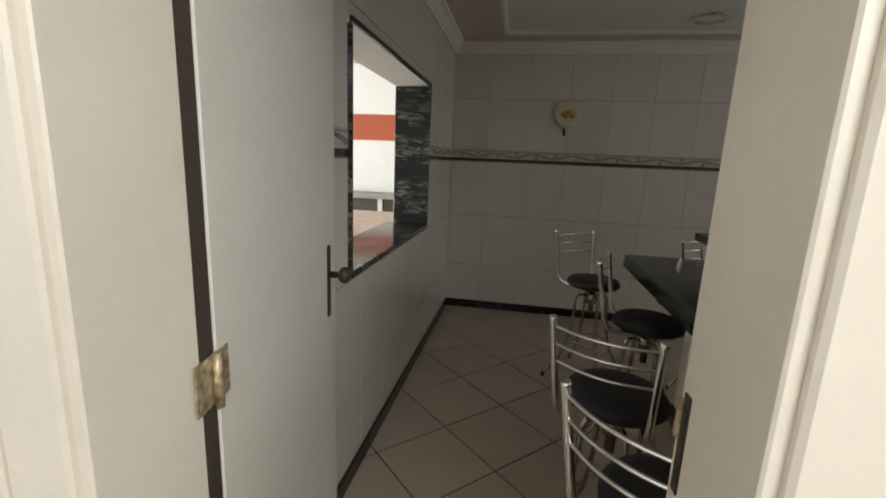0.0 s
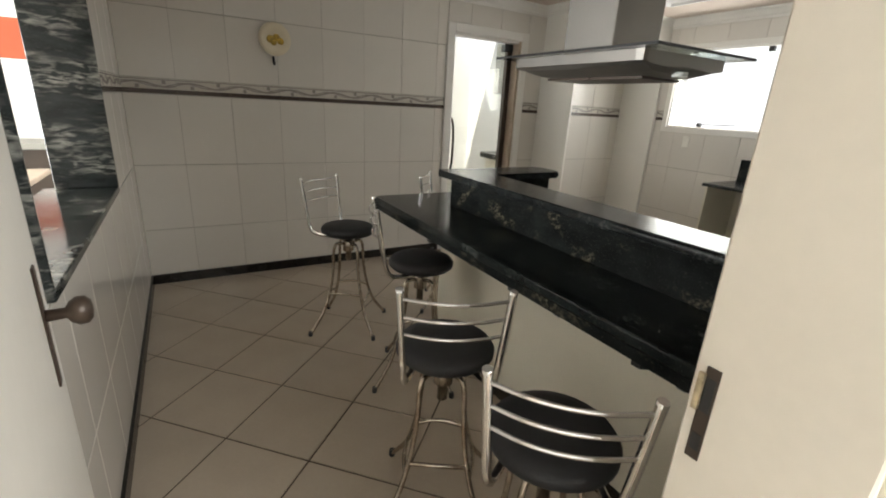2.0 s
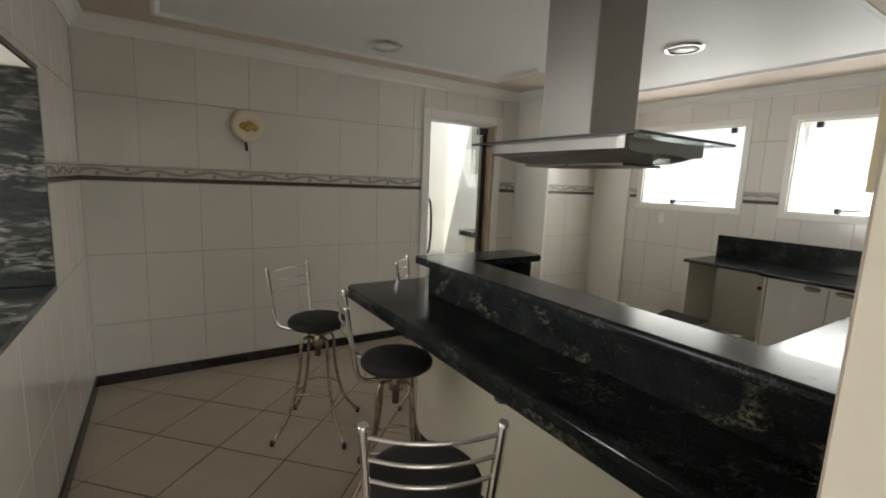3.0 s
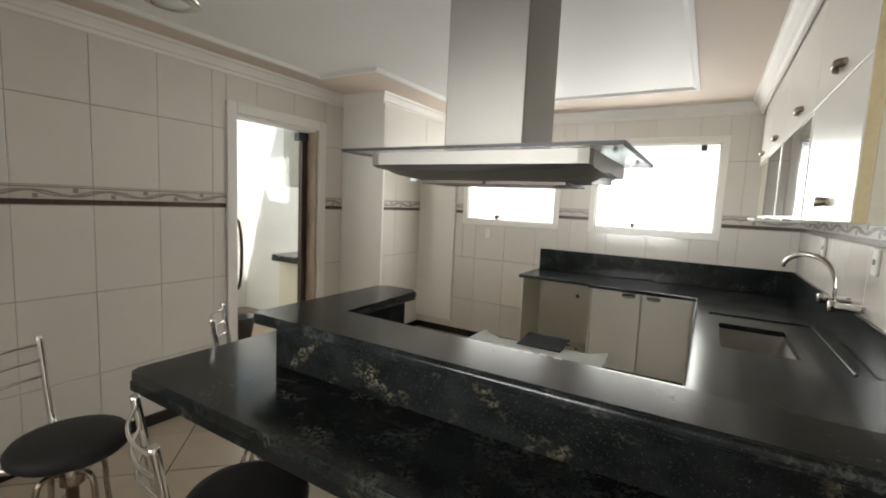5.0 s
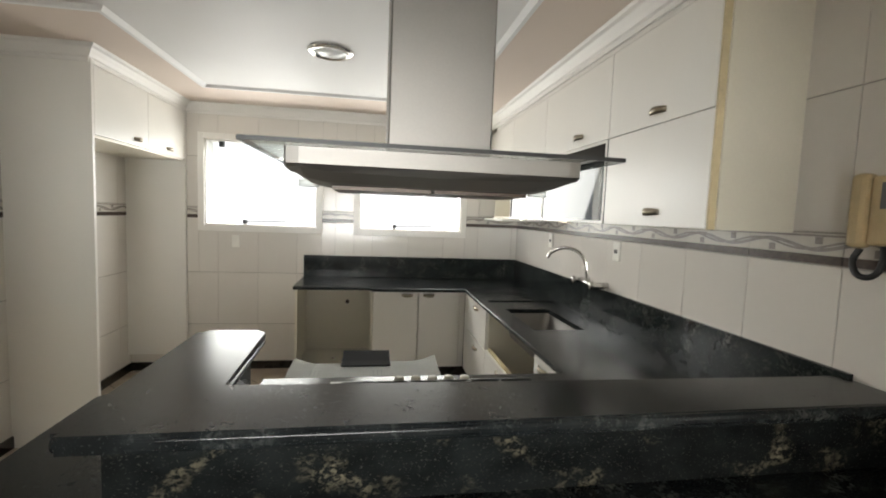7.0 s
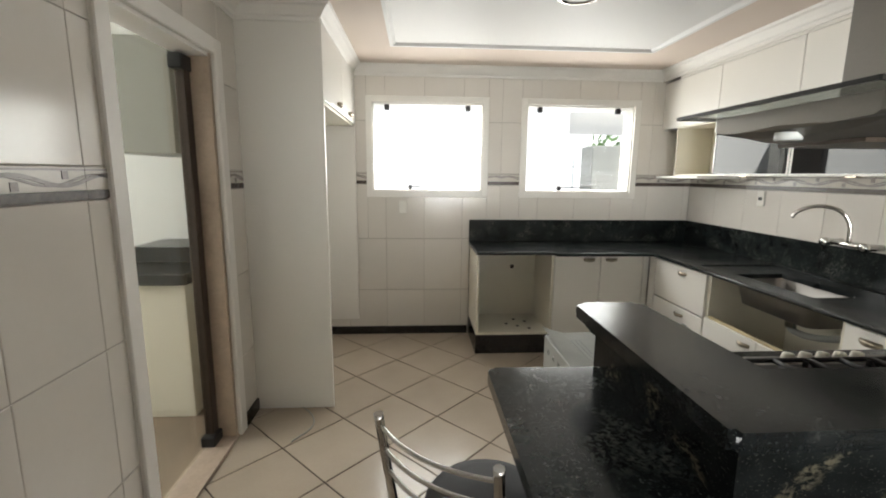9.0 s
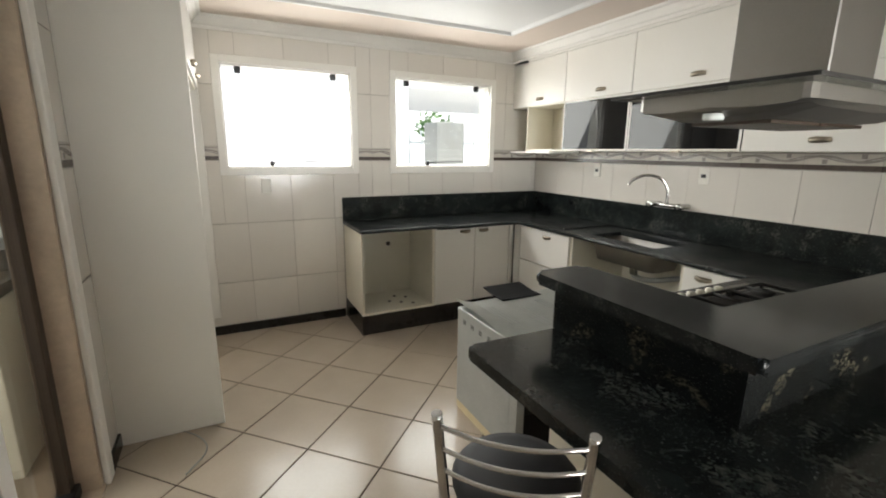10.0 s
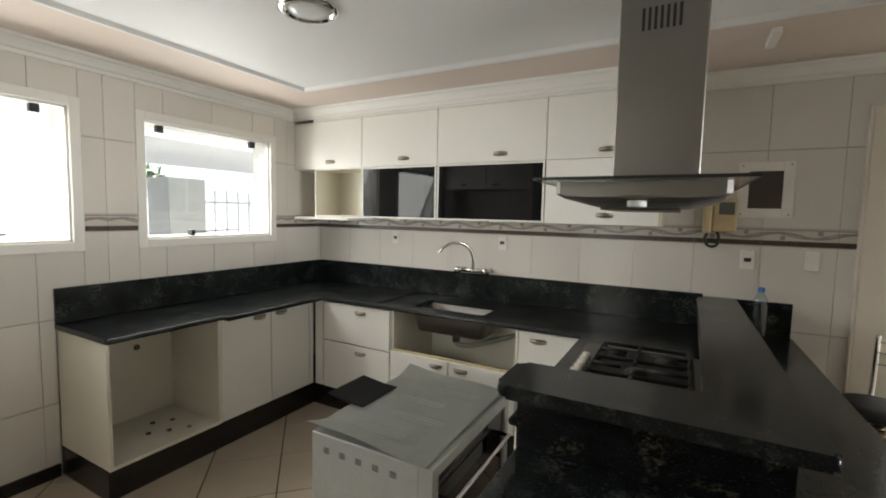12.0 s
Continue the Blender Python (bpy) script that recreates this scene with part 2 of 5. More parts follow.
def tube(bm, pts, r, sides=8, smooth=0):
    pts = [Vector(p) for p in pts]
    for _ in range(smooth):
        out = [pts[0]]
        for a, b in zip(pts, pts[1:]):
            out += [a.lerp(b, 0.25), a.lerp(b, 0.75)]
        pts = out + [pts[-1]]
    rings = []
    ref = Vector((0, 0, 1))
    for i, p in enumerate(pts):
        d = (pts[min(i + 1, len(pts) - 1)] - pts[max(i - 1, 0)]).normalized()
        u = d.cross(ref)
        if u.length < 0.05:
            u = d.cross(Vector((0, 1, 0)))
        u.normalize()
        w = d.cross(u)
        if rings and w.dot(last) < 0:
            u, w = -u, -w
        last = w
        rings.append([bm.verts.new(p + r * (math.cos(2 * math.pi * k / sides) * u + math.sin(2 * math.pi * k / sides) * w)) for k in range(sides)])
    for a, b in zip(rings, rings[1:]):
        for k in range(sides):
            f = bm.faces.new((a[k], a[(k + 1) % sides], b[(k + 1) % sides], b[k]))
            f.smooth = True
    bm.faces.new(rings[0][::-1])
    bm.faces.new(rings[-1])


def lathe(bm, prof, c, sides=24, axis="z"):
    """Turned body: profile of (radius, height) about an axis through c."""
    rings = []
    for r, h in prof:
        ring = []
        for k in range(sides):
            a = 2 * math.pi * k / sides
            p = (r * math.cos(a), r * math.sin(a), h)
            if axis == "y":
                p = (p[0], p[2], p[1])
            if axis == "x":
                p = (p[2], p[0], p[1])
            ring.append(bm.verts.new(Vector(c) + Vector(p)))
        rings.append(ring)
    for a, b in zip(rings, rings[1:]):
        for k in range(sides):
            f = bm.faces.new((a[k], a[(k + 1) % sides], b[(k + 1) % sides], b[k]))
            f.smooth = True
    bm.faces.new(rings[0][::-1])
    bm.faces.new(rings[-1])


def mesh_of(name, bm, material):
    bmesh.ops.recalc_face_normals(bm, faces=bm.faces)
    me = bpy.data.meshes.new(name)
    bm.to_mesh(me)
    bm.free()
    me.materials.append(material)
    return me


def base_of(ob):
    p = Vector((0, 0, 0))
    while ob:
        p = p + ob.location
        ob = ob.parent
    return p


def part(name, bm, material, parent=None, label=""):
    """Links a bmesh, drawn in world places, as one mesh under a thing or part."""
    if parent:
        bmesh.ops.translate(bm, verts=bm.verts, vec=-base_of(parent))
    ob = new(name, mesh_of(name, bm, material))
    ob.parent = parent
    return tagged(ob, label)


def thing(name, loc, label, category, group=""):
    ob = new(name)
    ob.location = loc
    ob.empty_display_size = 0.1
    return tagged(ob, label, category, group)


def solid(name, boxes, material, parent=None, label="", bevel=0.0):
    bm = bmesh.new()
    for b in boxes:
        box(bm, *b, bevel=bevel)
    return part(name, bm, material, parent, label)


def setting(name, boxes, material, label, category):
    return tagged(solid(name, boxes, material), label, category, kind="structure")


def frame_boxes(a0, a1, z0, z1, w, place):
    """Four bars round a rectangle; place(a0, a1, z0, z1) gives the box."""
    return [place(a0 - w, a0, z0 - w, z1 + w), place(a1, a1 + w, z0 - w, z1 + w), place(a0, a1, z1, z1 + w), place(a0, a1, z0 - w, z0)]


def handle(parent, place, along, out, w=0.1):
    """Bow pull: along is the direction of its length, out points to the room."""
    p, a, o = Vector(place), Vector(along), Vector(out)
    bm = bmesh.new()
    n = 10
    up = a.cross(o)
    rows = []
    for i in range(n + 1):
        s = i / n * 2 - 1
        d = 0.022 * (1 - s * s) + 0.004
        hgt = 0.011 + 0.005 * (1 - s * s)
        c = p + a * (s * w / 2) + o * d
        rows.append([bm.verts.new(c + up * hgt), bm.verts.new(c + o * 0.006), bm.verts.new(c - up * hgt), bm.verts.new(c - o * 0.004)])
    for q, r in zip(rows, rows[1:]):
        for k in range(4):
            bm.faces.new((q[k], q[(k + 1) % 4], r[(k + 1) % 4], r[k])).smooth = True
    bm.faces.new(rows[0])
    bm.faces.new(rows[-1])
    return part("handle", bm, M_NICKEL, parent, "satin nickel bow handle")


# ---- plan ----
W, E, S, N = -0.43, 4.64, 0.64, 4.27
ZB, ZC = 2.455, 2.468
DX0, DX1, DZ = -0.272, 0.478, 2.1
NX0, NX1, NZ = 2.185, 2.985, 2.11
PY0, PY1, PZ0, PZ1 = 1.72, 3.18, 0.94, 1.93
WZ0, WZ1 = 1.365, 2.145
WINS = ((2.637, 3.632), (1.235, 2.232))

# ---- structure ----
setting("floor", [(W - 0.3, E + 0.2, S - 2.9, N + 0.14, -0.12, -0.004)], M_FLOORGROUT, "dark grout bed under diagonal beige floor tiles", "floor")
wall_n = setting("wall_north", [(W - 0.25, NX0, N + 0.006, N + 0.14, 0, 2.7), (NX1, E + 0.2, N + 0.006, N + 0.14, 0, 2.7), (NX0, NX1, N + 0.006, N + 0.14, NZ, 2.7)], M_GROUT, "kitchen wall clad in white glazed tiles", "wall")
wall_s = setting("wall_south", [(W - 0.25, DX0, S - 0.15, S - 0.006, 0, 2.7), (DX1, E + 0.2, S - 0.15, S - 0.006, 0, 2.7), (DX0, DX1, S - 0.15, S - 0.006, DZ, 2.7)], M_GROUT, "kitchen wall clad in white glazed tiles", "wall")
eb = [(E + 0.006, E + 0.2, S - 0.006, N + 0.006, 0, WZ0), (E + 0.006, E + 0.2, S - 0.006, N + 0.006, WZ1, 2.7)]
ys = [S - 0.006, WINS[1][0], WINS[1][1], WINS[0][0], WINS[0][1], N + 0.006]
eb += [(E + 0.006, E + 0.2, ys[i], ys[i + 1], WZ0, WZ1) for i in (0, 2, 4)]
wall_e = setting("wall_east", eb, M_GROUT, "window wall clad in white glazed tiles", "wall")
WF = W - 0.006
wall_w = setting("wall_west", [(W - 0.22, WF, S - 0.006, PY0, 0, 2.7), (W - 0.22, WF, PY1, N + 0.006, 0, 2.7), (W - 0.22, WF, PY0, PY1, 0, PZ0), (W - 0.22, WF, PY0, PY1, PZ1, 2.7)], M_WALLTILE, "white glazed tile wall with a serving hatch", "wall")

# tray ceiling: lowered border with a raised white field
TX0, TX1, TY0, TY1, JX, JY = 0.02, 4.03, 1.43, 3.98, 2.72, 3.42
bm = bmesh.new()
box(bm, W, TX0, S, N, ZB, 2.7)
box(bm, TX1, E, S, N, ZB, 2.7)
box(bm, TX0, TX1, S, TY0, ZB, 2.7)
box(bm, TX0, JX, TY1, N, ZB, 2.7)
box(bm, JX, TX1, JY, N, ZB, 2.7)
tagged(part("ceiling_border", bm, M_BORDER), "lowered ceiling border painted dusty peach", "ceiling", kind="structure")
bm = bmesh.new()
box(bm, TX0, JX, TY0, TY1, ZC, 2.7)
box(bm, JX, TX1, TY0, JY, ZC, 2.7)
tagged(part("ceiling", bm, M_CEIL), "raised white plaster ceiling field", "ceiling", kind="structure")
# white moulding round the field
tray = [(TX0, TY0), (TX1, TY0), (TX1, JY), (JX, JY), (JX, TY1), (TX0, TY1)]


def cornice(name, line, prof, closed, material, label):
    """Sweeps a profile of (inward, z) along a plan line that keeps the room on its left, mitred at corners."""
    bm = bmesh.new()
    k = len(line)
    rings = []
    for i in range(k):
        p = Vector(line[i])
        d0 = (p - Vector(line[i - 1])).normalized() if (closed or i > 0) else None
        d1 = (Vector(line[(i + 1) % k]) - p).normalized() if (closed or i < k - 1) else None
        d0, d1 = d0 or d1, d1 or d0
        n0, n1 = Vector((-d0.y, d0.x)), Vector((-d1.y, d1.x))
        m = (n0 + n1) / (1 + n0.dot(n1))
        rings.append([bm.verts.new((*(p + m * a), z)) for a, z in prof])
    for i in range(k if closed else k - 1):
        a, b = rings[i], rings[(i + 1) % k]
        for j in range(len(prof)):
            bm.faces.new((a[j], a[(j + 1) % len(prof)], b[(j + 1) % len(prof)], b[j]))
    if not closed:
        bm.faces.new(rings[0])
        bm.faces.new(rings[-1])
    return tagged(part(name, bm, material), label, "trim", kind="structure")


cornice("ceiling_moulding", tray, [(-0.012, ZB - 0.006), (0.01, ZB - 0.006), (0.022, ZB + 0.003), (0.034, ZC - 0.001), (-0.012, ZC - 0.002)], True, M_CEIL, "white plaster moulding round the raised ceiling")
CAB = (3.28, 3.78)
crown_line = [(W, N), (W, S), (1.66, S), (1.66, 0.975), (E, 0.975), (E, 3.80), (CAB[0], 3.80), (CAB[0], N)]
crown = [(0.002, 2.365), (0.012, 2.365), (0.016, 2.385), (0.028, 2.392), (0.04, 2.41), (0.06, 2.432), (0.078, 2.44), (0.086, ZB - 0.002), (0.002, ZB - 0.002)]
cornice("crown_moulding", crown_line, crown, True, M_CROWN, "white stepped plaster crown moulding")

# ---- windows ----
for i, (y0, y1) in enumerate(WINS):
    w = tagged(new("window_%d" % (i + 1)), "white framed tilting window with clear glass and black clips", "window", kind="structure")
    w.location = (E, (y0 + y1) / 2, WZ0)
    solid("window_frame", frame_boxes(y0, y1, WZ0, WZ1, 0.055, lambda a, b, c, d: (E - 0.014, E + 0.012, a, b, c, d)), M_LAMINATE, w, "white window surround", bevel=0.003)
    solid("reveal", [(E + 0.012, E + 0.2, y0 - 0.002, y0 + 0.012, WZ0, WZ1), (E + 0.012, E + 0.2, y1 - 0.012, y1 + 0.002, WZ0, WZ1), (E + 0.012, E + 0.2, y0, y1, WZ1 - 0.012, WZ1 + 0.002), (E + 0.012, E + 0.22, y0, y1, WZ0 - 0.002, WZ0 + 0.014)], M_LAMINATE, w)
    g = solid("pane", [(E + 0.06, E + 0.068, y0 + 0.014, y1 - 0.014, WZ0 + 0.02, WZ1 - 0.014)], M_WINGLASS, w)
    g.visible_shadow = False
    for yc in (y0 + 0.13, y1 - 0.13):
        solid("clip", [(E + 0.045, E + 0.083, yc - 0.022, yc + 0.022, WZ1 - 0.06, WZ1 - 0.008)], M_BLACKPLASTIC, w, "black glass clip", bevel=0.003)
    yc = (y0 + y1) / 2 + 0.16
    solid("catch", [(E + 0.03, E + 0.085, yc - 0.016, yc + 0.016, WZ0 + 0.012, WZ0 + 0.055)], M_BLACKPLASTIC, w, "black window catch", bevel=0.004)
    bm = bmesh.new()
    tube(bm, [(E + 0.035, yc, WZ0 + 0.04), (E + 0.04, yc - 0.2, WZ0 + 0.046), (E + 0.05, yc - 0.38, WZ0 + 0.05)], 0.005, 6)
    part("stay_arm", bm, M_BLACKPLASTIC, w, "thin black stay arm")

# ---- entry doorway and its open door ----
d1 = tagged(new("door_1"), "cream painted door frame of the entry", "door frame", kind="structure")
d1.location = (0, S, 0)
yb, yf = S - 0.165, S + 0.03
solid("jamb", [(DX0 - 0.02, DX0 + 0.012, yb, yf, 0, DZ)], M_FRAMEPAINT, d1, bevel=0.003)
solid("jamb", [(DX1 - 0.012, DX1 + 0.02, yb, yf, 0, DZ)], M_FRAMEPAINT, d1, bevel=0.003)
solid("head", [(DX0 + 0.012, DX1 - 0.012, yb, yf, DZ - 0.03, DZ + 0.01)], M_FRAMEPAINT, d1, bevel=0.003)
for y0, y1 in ((S - 0.178, S - 0.152), (S - 0.004, S + 0.026)):
    solid("casing", [(DX0 - 0.1, DX0 - 0.004, y0, y1, 0, DZ + 0.1)], M_FRAMEPAINT, d1, bevel=0.005)
    cw = 0.15 if y0 < S - 0.1 else 0.18
    solid("casing", [(DX1 + 0.004, DX1 + cw, y0, y1, 0, DZ + 0.1)], M_FRAMEPAINT, d1, bevel=0.005)
    solid("casing", [(DX0 - 0.004, DX1 + 0.004, y0, y1, DZ + 0.004, DZ + 0.1)], M_FRAMEPAINT, d1, bevel=0.005)
    solid("bead", [(DX0 - 0.112, DX0 - 0.098, y0 - 0.006, y1 + 0.004, 0, DZ + 0.11)], M_FRAMEPAINT, d1, bevel=0.004)
    solid("bead", [(DX1 + cw - 0.002, DX1 + cw + 0.012, y0 - 0.006, y1 + 0.004, 0, DZ + 0.11)], M_FRAMEPAINT, d1, bevel=0.004)
# dark strip stands in for the shaded gap between jamb and leaf
solid("gap_shade", [(DX0 - 0.02, DX0 + 0.010, yf + 0.001, yf + 0.034, 0.01, DZ - 0.03)], M_BROWNPANEL, d1, "dark strip put in for the shade of the door gap")
strike = solid("strike_plate", [(DX1 - 0.0145, DX1 - 0.012, S - 0.004, S + 0.014, 1.01, 1.15)], M_BRONZE, d1, "dark stained strike plate")
solid("latch_hole", [(DX1 - 0.0155, DX1 - 0.0146, S - 0.002, S + 0.011, 1.085, 1.135), (DX1 - 0.0155, DX1 - 0.0146, S - 0.002, S + 0.011, 1.025, 1.05)], M_BLACKPLASTIC, strike)
# brass colour gives the bronze lip the light that catches it
solid("lip", [(DX1 - 0.02, DX1 - 0.0146, S + 0.012, S + 0.02, 1.085, 1.14)], M_BRASS, strike, "bronze lip in a brighter brass colour for the light on it")

door = thing("entry_door", (DX0 + 0.012, S + 0.05, 0.0), "cream painted flush wooden door standing open against the wall", "door")
bm = bmesh.new()
box(bm, DX0 - 0.023, DX0 + 0.012, S + 0.072, S + 0.80, 0.012, DZ - 0.035, 0.003)
leaf = part("leaf", bm, M_DOORPAINT, door)
hx, hy, hz = DX0 + 0.012, S + 0.72, 1.04
bm = bmesh.new()
box(bm, hx, hx + 0.004, hy - 0.014, hy + 0.014, hz - 0.12, hz + 0.115, 0.002)
part("handle_plate", bm, M_BRONZE, leaf, "dark bronze handle plate")
bm = bmesh.new()
lathe(bm, [(0.011, 0), (0.010, 0.028), (0.020, 0.034), (0.027, 0.045), (0.026, 0.058), (0.017, 0.066), (0.004, 0.068)], (hx + 0.004, hy, hz + 0.02), 20, "x")
part("knob", bm, M_BRONZE, leaf, "dark bronze round door knob")
door.rotation_euler = (0, 0, radians(7.6))
for z in (0.28, 1.05, 1.8):
    bm = bmesh.new()
    lathe(bm, [(0.008, -0.05), (0.008, 0.05)], (DX0 + 0.024, S + 0.054, z), 12)
    box(bm, DX0 + 0.0125, DX0 + 0.0155, S + 0.005, S + 0.054, z - 0.045, z + 0.045)
    box(bm, DX0 + 0.0125, DX0 + 0.0155, S + 0.064, S + 0.105, z - 0.045, z + 0.045)
    part("hinge", bm, M_BRASS, door, "stained brass butt hinge")

# ---- glass door to the laundry ----
d2 = tagged(new("door_2"), "white casing and beige stone jamb of the laundry doorway", "door frame", kind="structure")
d2.location = (NX0, N, 0)
solid("casing", [(NX0 - 0.075, NX0 + 0.004, N - 0.018, N + 0.01, 0, NZ + 0.075)], M_CROWN, d2, bevel=0.005)
solid("casing", [(NX1 - 0.004, NX1 + 0.075, N - 0.018, N + 0.01, 0, NZ + 0.075)], M_CROWN, d2, bevel=0.005)
solid("casing", [(NX0 + 0.004, NX1 - 0.004, N - 0.018, N + 0.01, NZ - 0.004, NZ + 0.075)], M_CROWN, d2, bevel=0.005)
solid("jamb", [(NX0, NX0 + 0.02, N + 0.01, N + 0.15, 0, NZ)], M_CROWN, d2)
solid("jamb", [(NX1 - 0.03, NX1, N + 0.01, N + 0.15, 0, NZ)], M_STONE, d2, "beige stone jamb")
solid("head", [(NX0 + 0.02, NX1 - 0.03, N + 0.01, N + 0.15, NZ - 0.02, NZ)], M_CROWN, d2)
solid("threshold", [(NX0, NX1, N, N + 0.15, -0.004, 0.012)], M_STONE, d2, "worn beige stone threshold")
gd = thing("glass_door", (NX1 - 0.06, N + 0.125, 0.012), "clear tempered glass door with a dark bronze edge and bow handle", "door")
p = solid("pane", [(NX0 + 0.03, NX1 - 0.095, N + 0.12, N + 0.13, 0.03, NZ - 0.035)], M_DOORGLASS, gd)
p.visible_shadow = False
solid("edge_profile", [(NX1 - 0.095, NX1 - 0.035, N + 0.1, N + 0.149, 0.012, NZ - 0.025)], M_BRONZE, gd, "dark bronze edge profile", bevel=0.004)
solid("pivot", [(NX1 - 0.14, NX1 - 0.035, N + 0.09, N + 0.155, NZ - 0.1, NZ - 0.03)], M_BLACKPLASTIC, gd, "black top pivot clamp", bevel=0.004)
solid("pivot", [(NX1 - 0.14, NX1 - 0.035, N + 0.08, N + 0.155, 0.013, 0.07)], M_BLACKPLASTIC, gd, "black floor pivot clamp", bevel=0.004)
bm = bmesh.new()
hx = NX0 + 0.08
tube(bm, [(hx, N + 0.12, 1.34), (hx, N + 0.065, 1.30), (hx, N + 0.04, 1.06), (hx, N + 0.065, 0.82), (hx, N + 0.12, 0.78)], 0.012, 8, 2)
tube(bm, [(hx, N + 0.13, 1.34), (hx, N + 0.185, 1.30), (hx, N + 0.21, 1.06), (hx, N + 0.185, 0.82), (hx, N + 0.13, 0.78)], 0.012, 8, 2)
part("bow_handle", bm, M_BRONZE, gd, "dark bronze bow handle")

# ---- serving hatch lining ----
hatch = tagged(new("window_3"), "serving hatch lined with white-veined black granite", "hatch", kind="structure")
hatch.location = (W, (PY0 + PY1) / 2, PZ0)
x0, x1 = W - 0.235, W + 0.018
solid("sill", [(x0 - 0.05, x1, PY0, PY1, PZ0, PZ0 + 0.03)], M_VEINGRANITE, hatch, bevel=0.004)
solid("lining", [(x0, x1, PY0 - 0.001, PY0 + 0.012, PZ0 + 0.03, PZ1 - 0.022)], M_VEINGRANITE, hatch, bevel=0.003)
solid("lining", [(x0, x1, PY1 - 0.022, PY1 + 0.001, PZ0 + 0.03, PZ1 - 0.022)], M_VEINGRANITE, hatch, bevel=0.003)
solid("soffit", [(x0, x1 - 0.012, PY0, PY1, PZ1 - 0.016, PZ1)], M_PLASTER, hatch, "white plaster soffit")
solid("top_edge", [(x1 - 0.012, x1, PY0, PY1, PZ1 - 0.02, PZ1)], M_BLACKSKIRT, hatch, "thin black stone edge")

# ---- skirting ----
setting("baseboard", [(W, W + 0.014, S + 0.02, N, 0.0, 0.075)], M_BLACKSKIRT, "black stone skirting board", "baseboard")
setting("baseboard_north", [(W + 0.014, NX0 - 0.075, N - 0.014, N, 0, 0.075), (NX1 + 0.075, E, N - 0.014, N, 0, 0.075)], M_BLACKSKIRT, "black stone skirting board", "baseboard")
setting("baseboard_east", [(E - 0.014, E, 2.75, N - 0.014, 0, 0.075)], M_BLACKSKIRT, "black stone skirting board", "baseboard")

# ---- rooms seen through openings ----
setting("living_floor", [(-5.2, W - 0.22, -2.3, 6.5, -0.1, -0.01)], M_FLOORTILE, "beige living room floor", "floor")
setting("living_wall_west", [(-5.3, -5.2, -2.3, 6.5, 0, 2.9)], M_WHITEOUT, "white living room wall", "wall")
setting("living_wall_north", [(-5.2, W - 0.25, 6.4, 6.5, 0, 2.9)], M_WHITEOUT, "white living room wall with a terracotta band", "wall")
setting("living_wall_south", [(-5.2, W - 0.25, -2.4, -2.3, 0, 2.9)], M_WHITEOUT, "white living room wall", "wall")
setting("living_wall_east", [(W - 0.22, W - 0.12, N + 0.14, 6.4, 0, 2.9), (W - 0.35, W - 0.25, -2.3, S - 0.15, 0, 2.9)], M_WHITEOUT, "white living room wall", "wall")
setting("living_ceiling", [(-5.2, W - 0.2, -2.3, 6.5, 2.7, 2.8)], M_CEIL, "white living room ceiling", "ceiling")
setting("painted_band", [(-5.2, W - 0.36, 6.386, 6.4, 1.66, 2.02), (-5.2, -5.186, -2.3, 6.386, 1.66, 2.02)], M_REDPAINT, "terracotta band painted along the wall", "trim")
sb = thing("sideboard", (-3.0, 6.15, 0), "low dark brown cabinet with white framed doors", "cabinet")
solid("body", [(-4.6, -1.0, 5.95, 6.38, 0, 0.86)], M_BROWNPANEL, sb)
solid("top", [(-4.64, -0.96, 5.9, 6.38, 0.86, 0.92)], M_GREYPAINT, sb, bevel=0.004)
for k in range(7):
    xx = -4.6 + k * 0.58
    solid("stile", [(xx, xx + 0.06, 5.93, 5.95, 0.05, 0.86)], M_LAMINATE, sb, "white upright")
tb = thing("dining_table", (-1.7, 4.5, 0), "beige stone dining table in the next room", "table")
solid("tabletop", [(-2.4, -1.1, 3.7, 5.3, 0.73, 0.77)], M_STONE, tb, bevel=0.006)
solid("pedestal", [(-1.95, -1.5, 4.2, 4.8, 0, 0.73)], M_BROWNPANEL, tb, bevel=0.006)

setting("hall_wall_east", [(1.75, 1.85, -2.5, S - 0.15, 0, 2.7)], M_PLASTER, "plain white hall wall", "wall")
setting("hall_wall_south", [(W - 0.25, 1.85, -2.6, -2.5, 0, 2.7)], M_PLASTER, "plain white hall wall", "wall")
setting("hall_ceiling", [(W - 0.25, 1.85, -2.6, S - 0.15, 2.7, 2.8)], M_CEIL, "white hall ceiling", "ceiling")
setting("wall_cap", [(W - 0.25, E + 0.2, S - 0.15, N + 0.14, 2.7, 2.8)], M_PLASTER, "slab over the kitchen", "ceiling")
sh = thing("open_shelf", (0.35, -2.3, 0), "tall open shelf stacked with dark and pale folded goods", "shelf")
for xx in (-0.2, 0.88):
    solid("upright", [(xx, xx + 0.03, -2.48, -2.1, 0, 1.75)], M_LAMINATE, sh)
for k in range(6):
    solid("board", [(-0.17, 0.88, -2.48, -2.1, 0.1 + 0.32 * k, 0.125 + 0.32 * k)], M_LAMINATE, sh)
for k in range(5):
    for j, mm in enumerate((M_BROWNPANEL, M_STONE, M_BLACKPLASTIC, M_IVORY)):
        b = solid("folded_cloth", [(-0.15 + 0.26 * j, 0.07 + 0.26 * j, -2.46, -2.14, 0.1255 + 0.32 * k, 0.22 + 0.32 * k + 0.04 * ((j + k) % 3))], mm, None, bevel=0.015)
        tagged(b, "stack of folded goods lying on the open shelf", "cloth", "goods on the shelf")

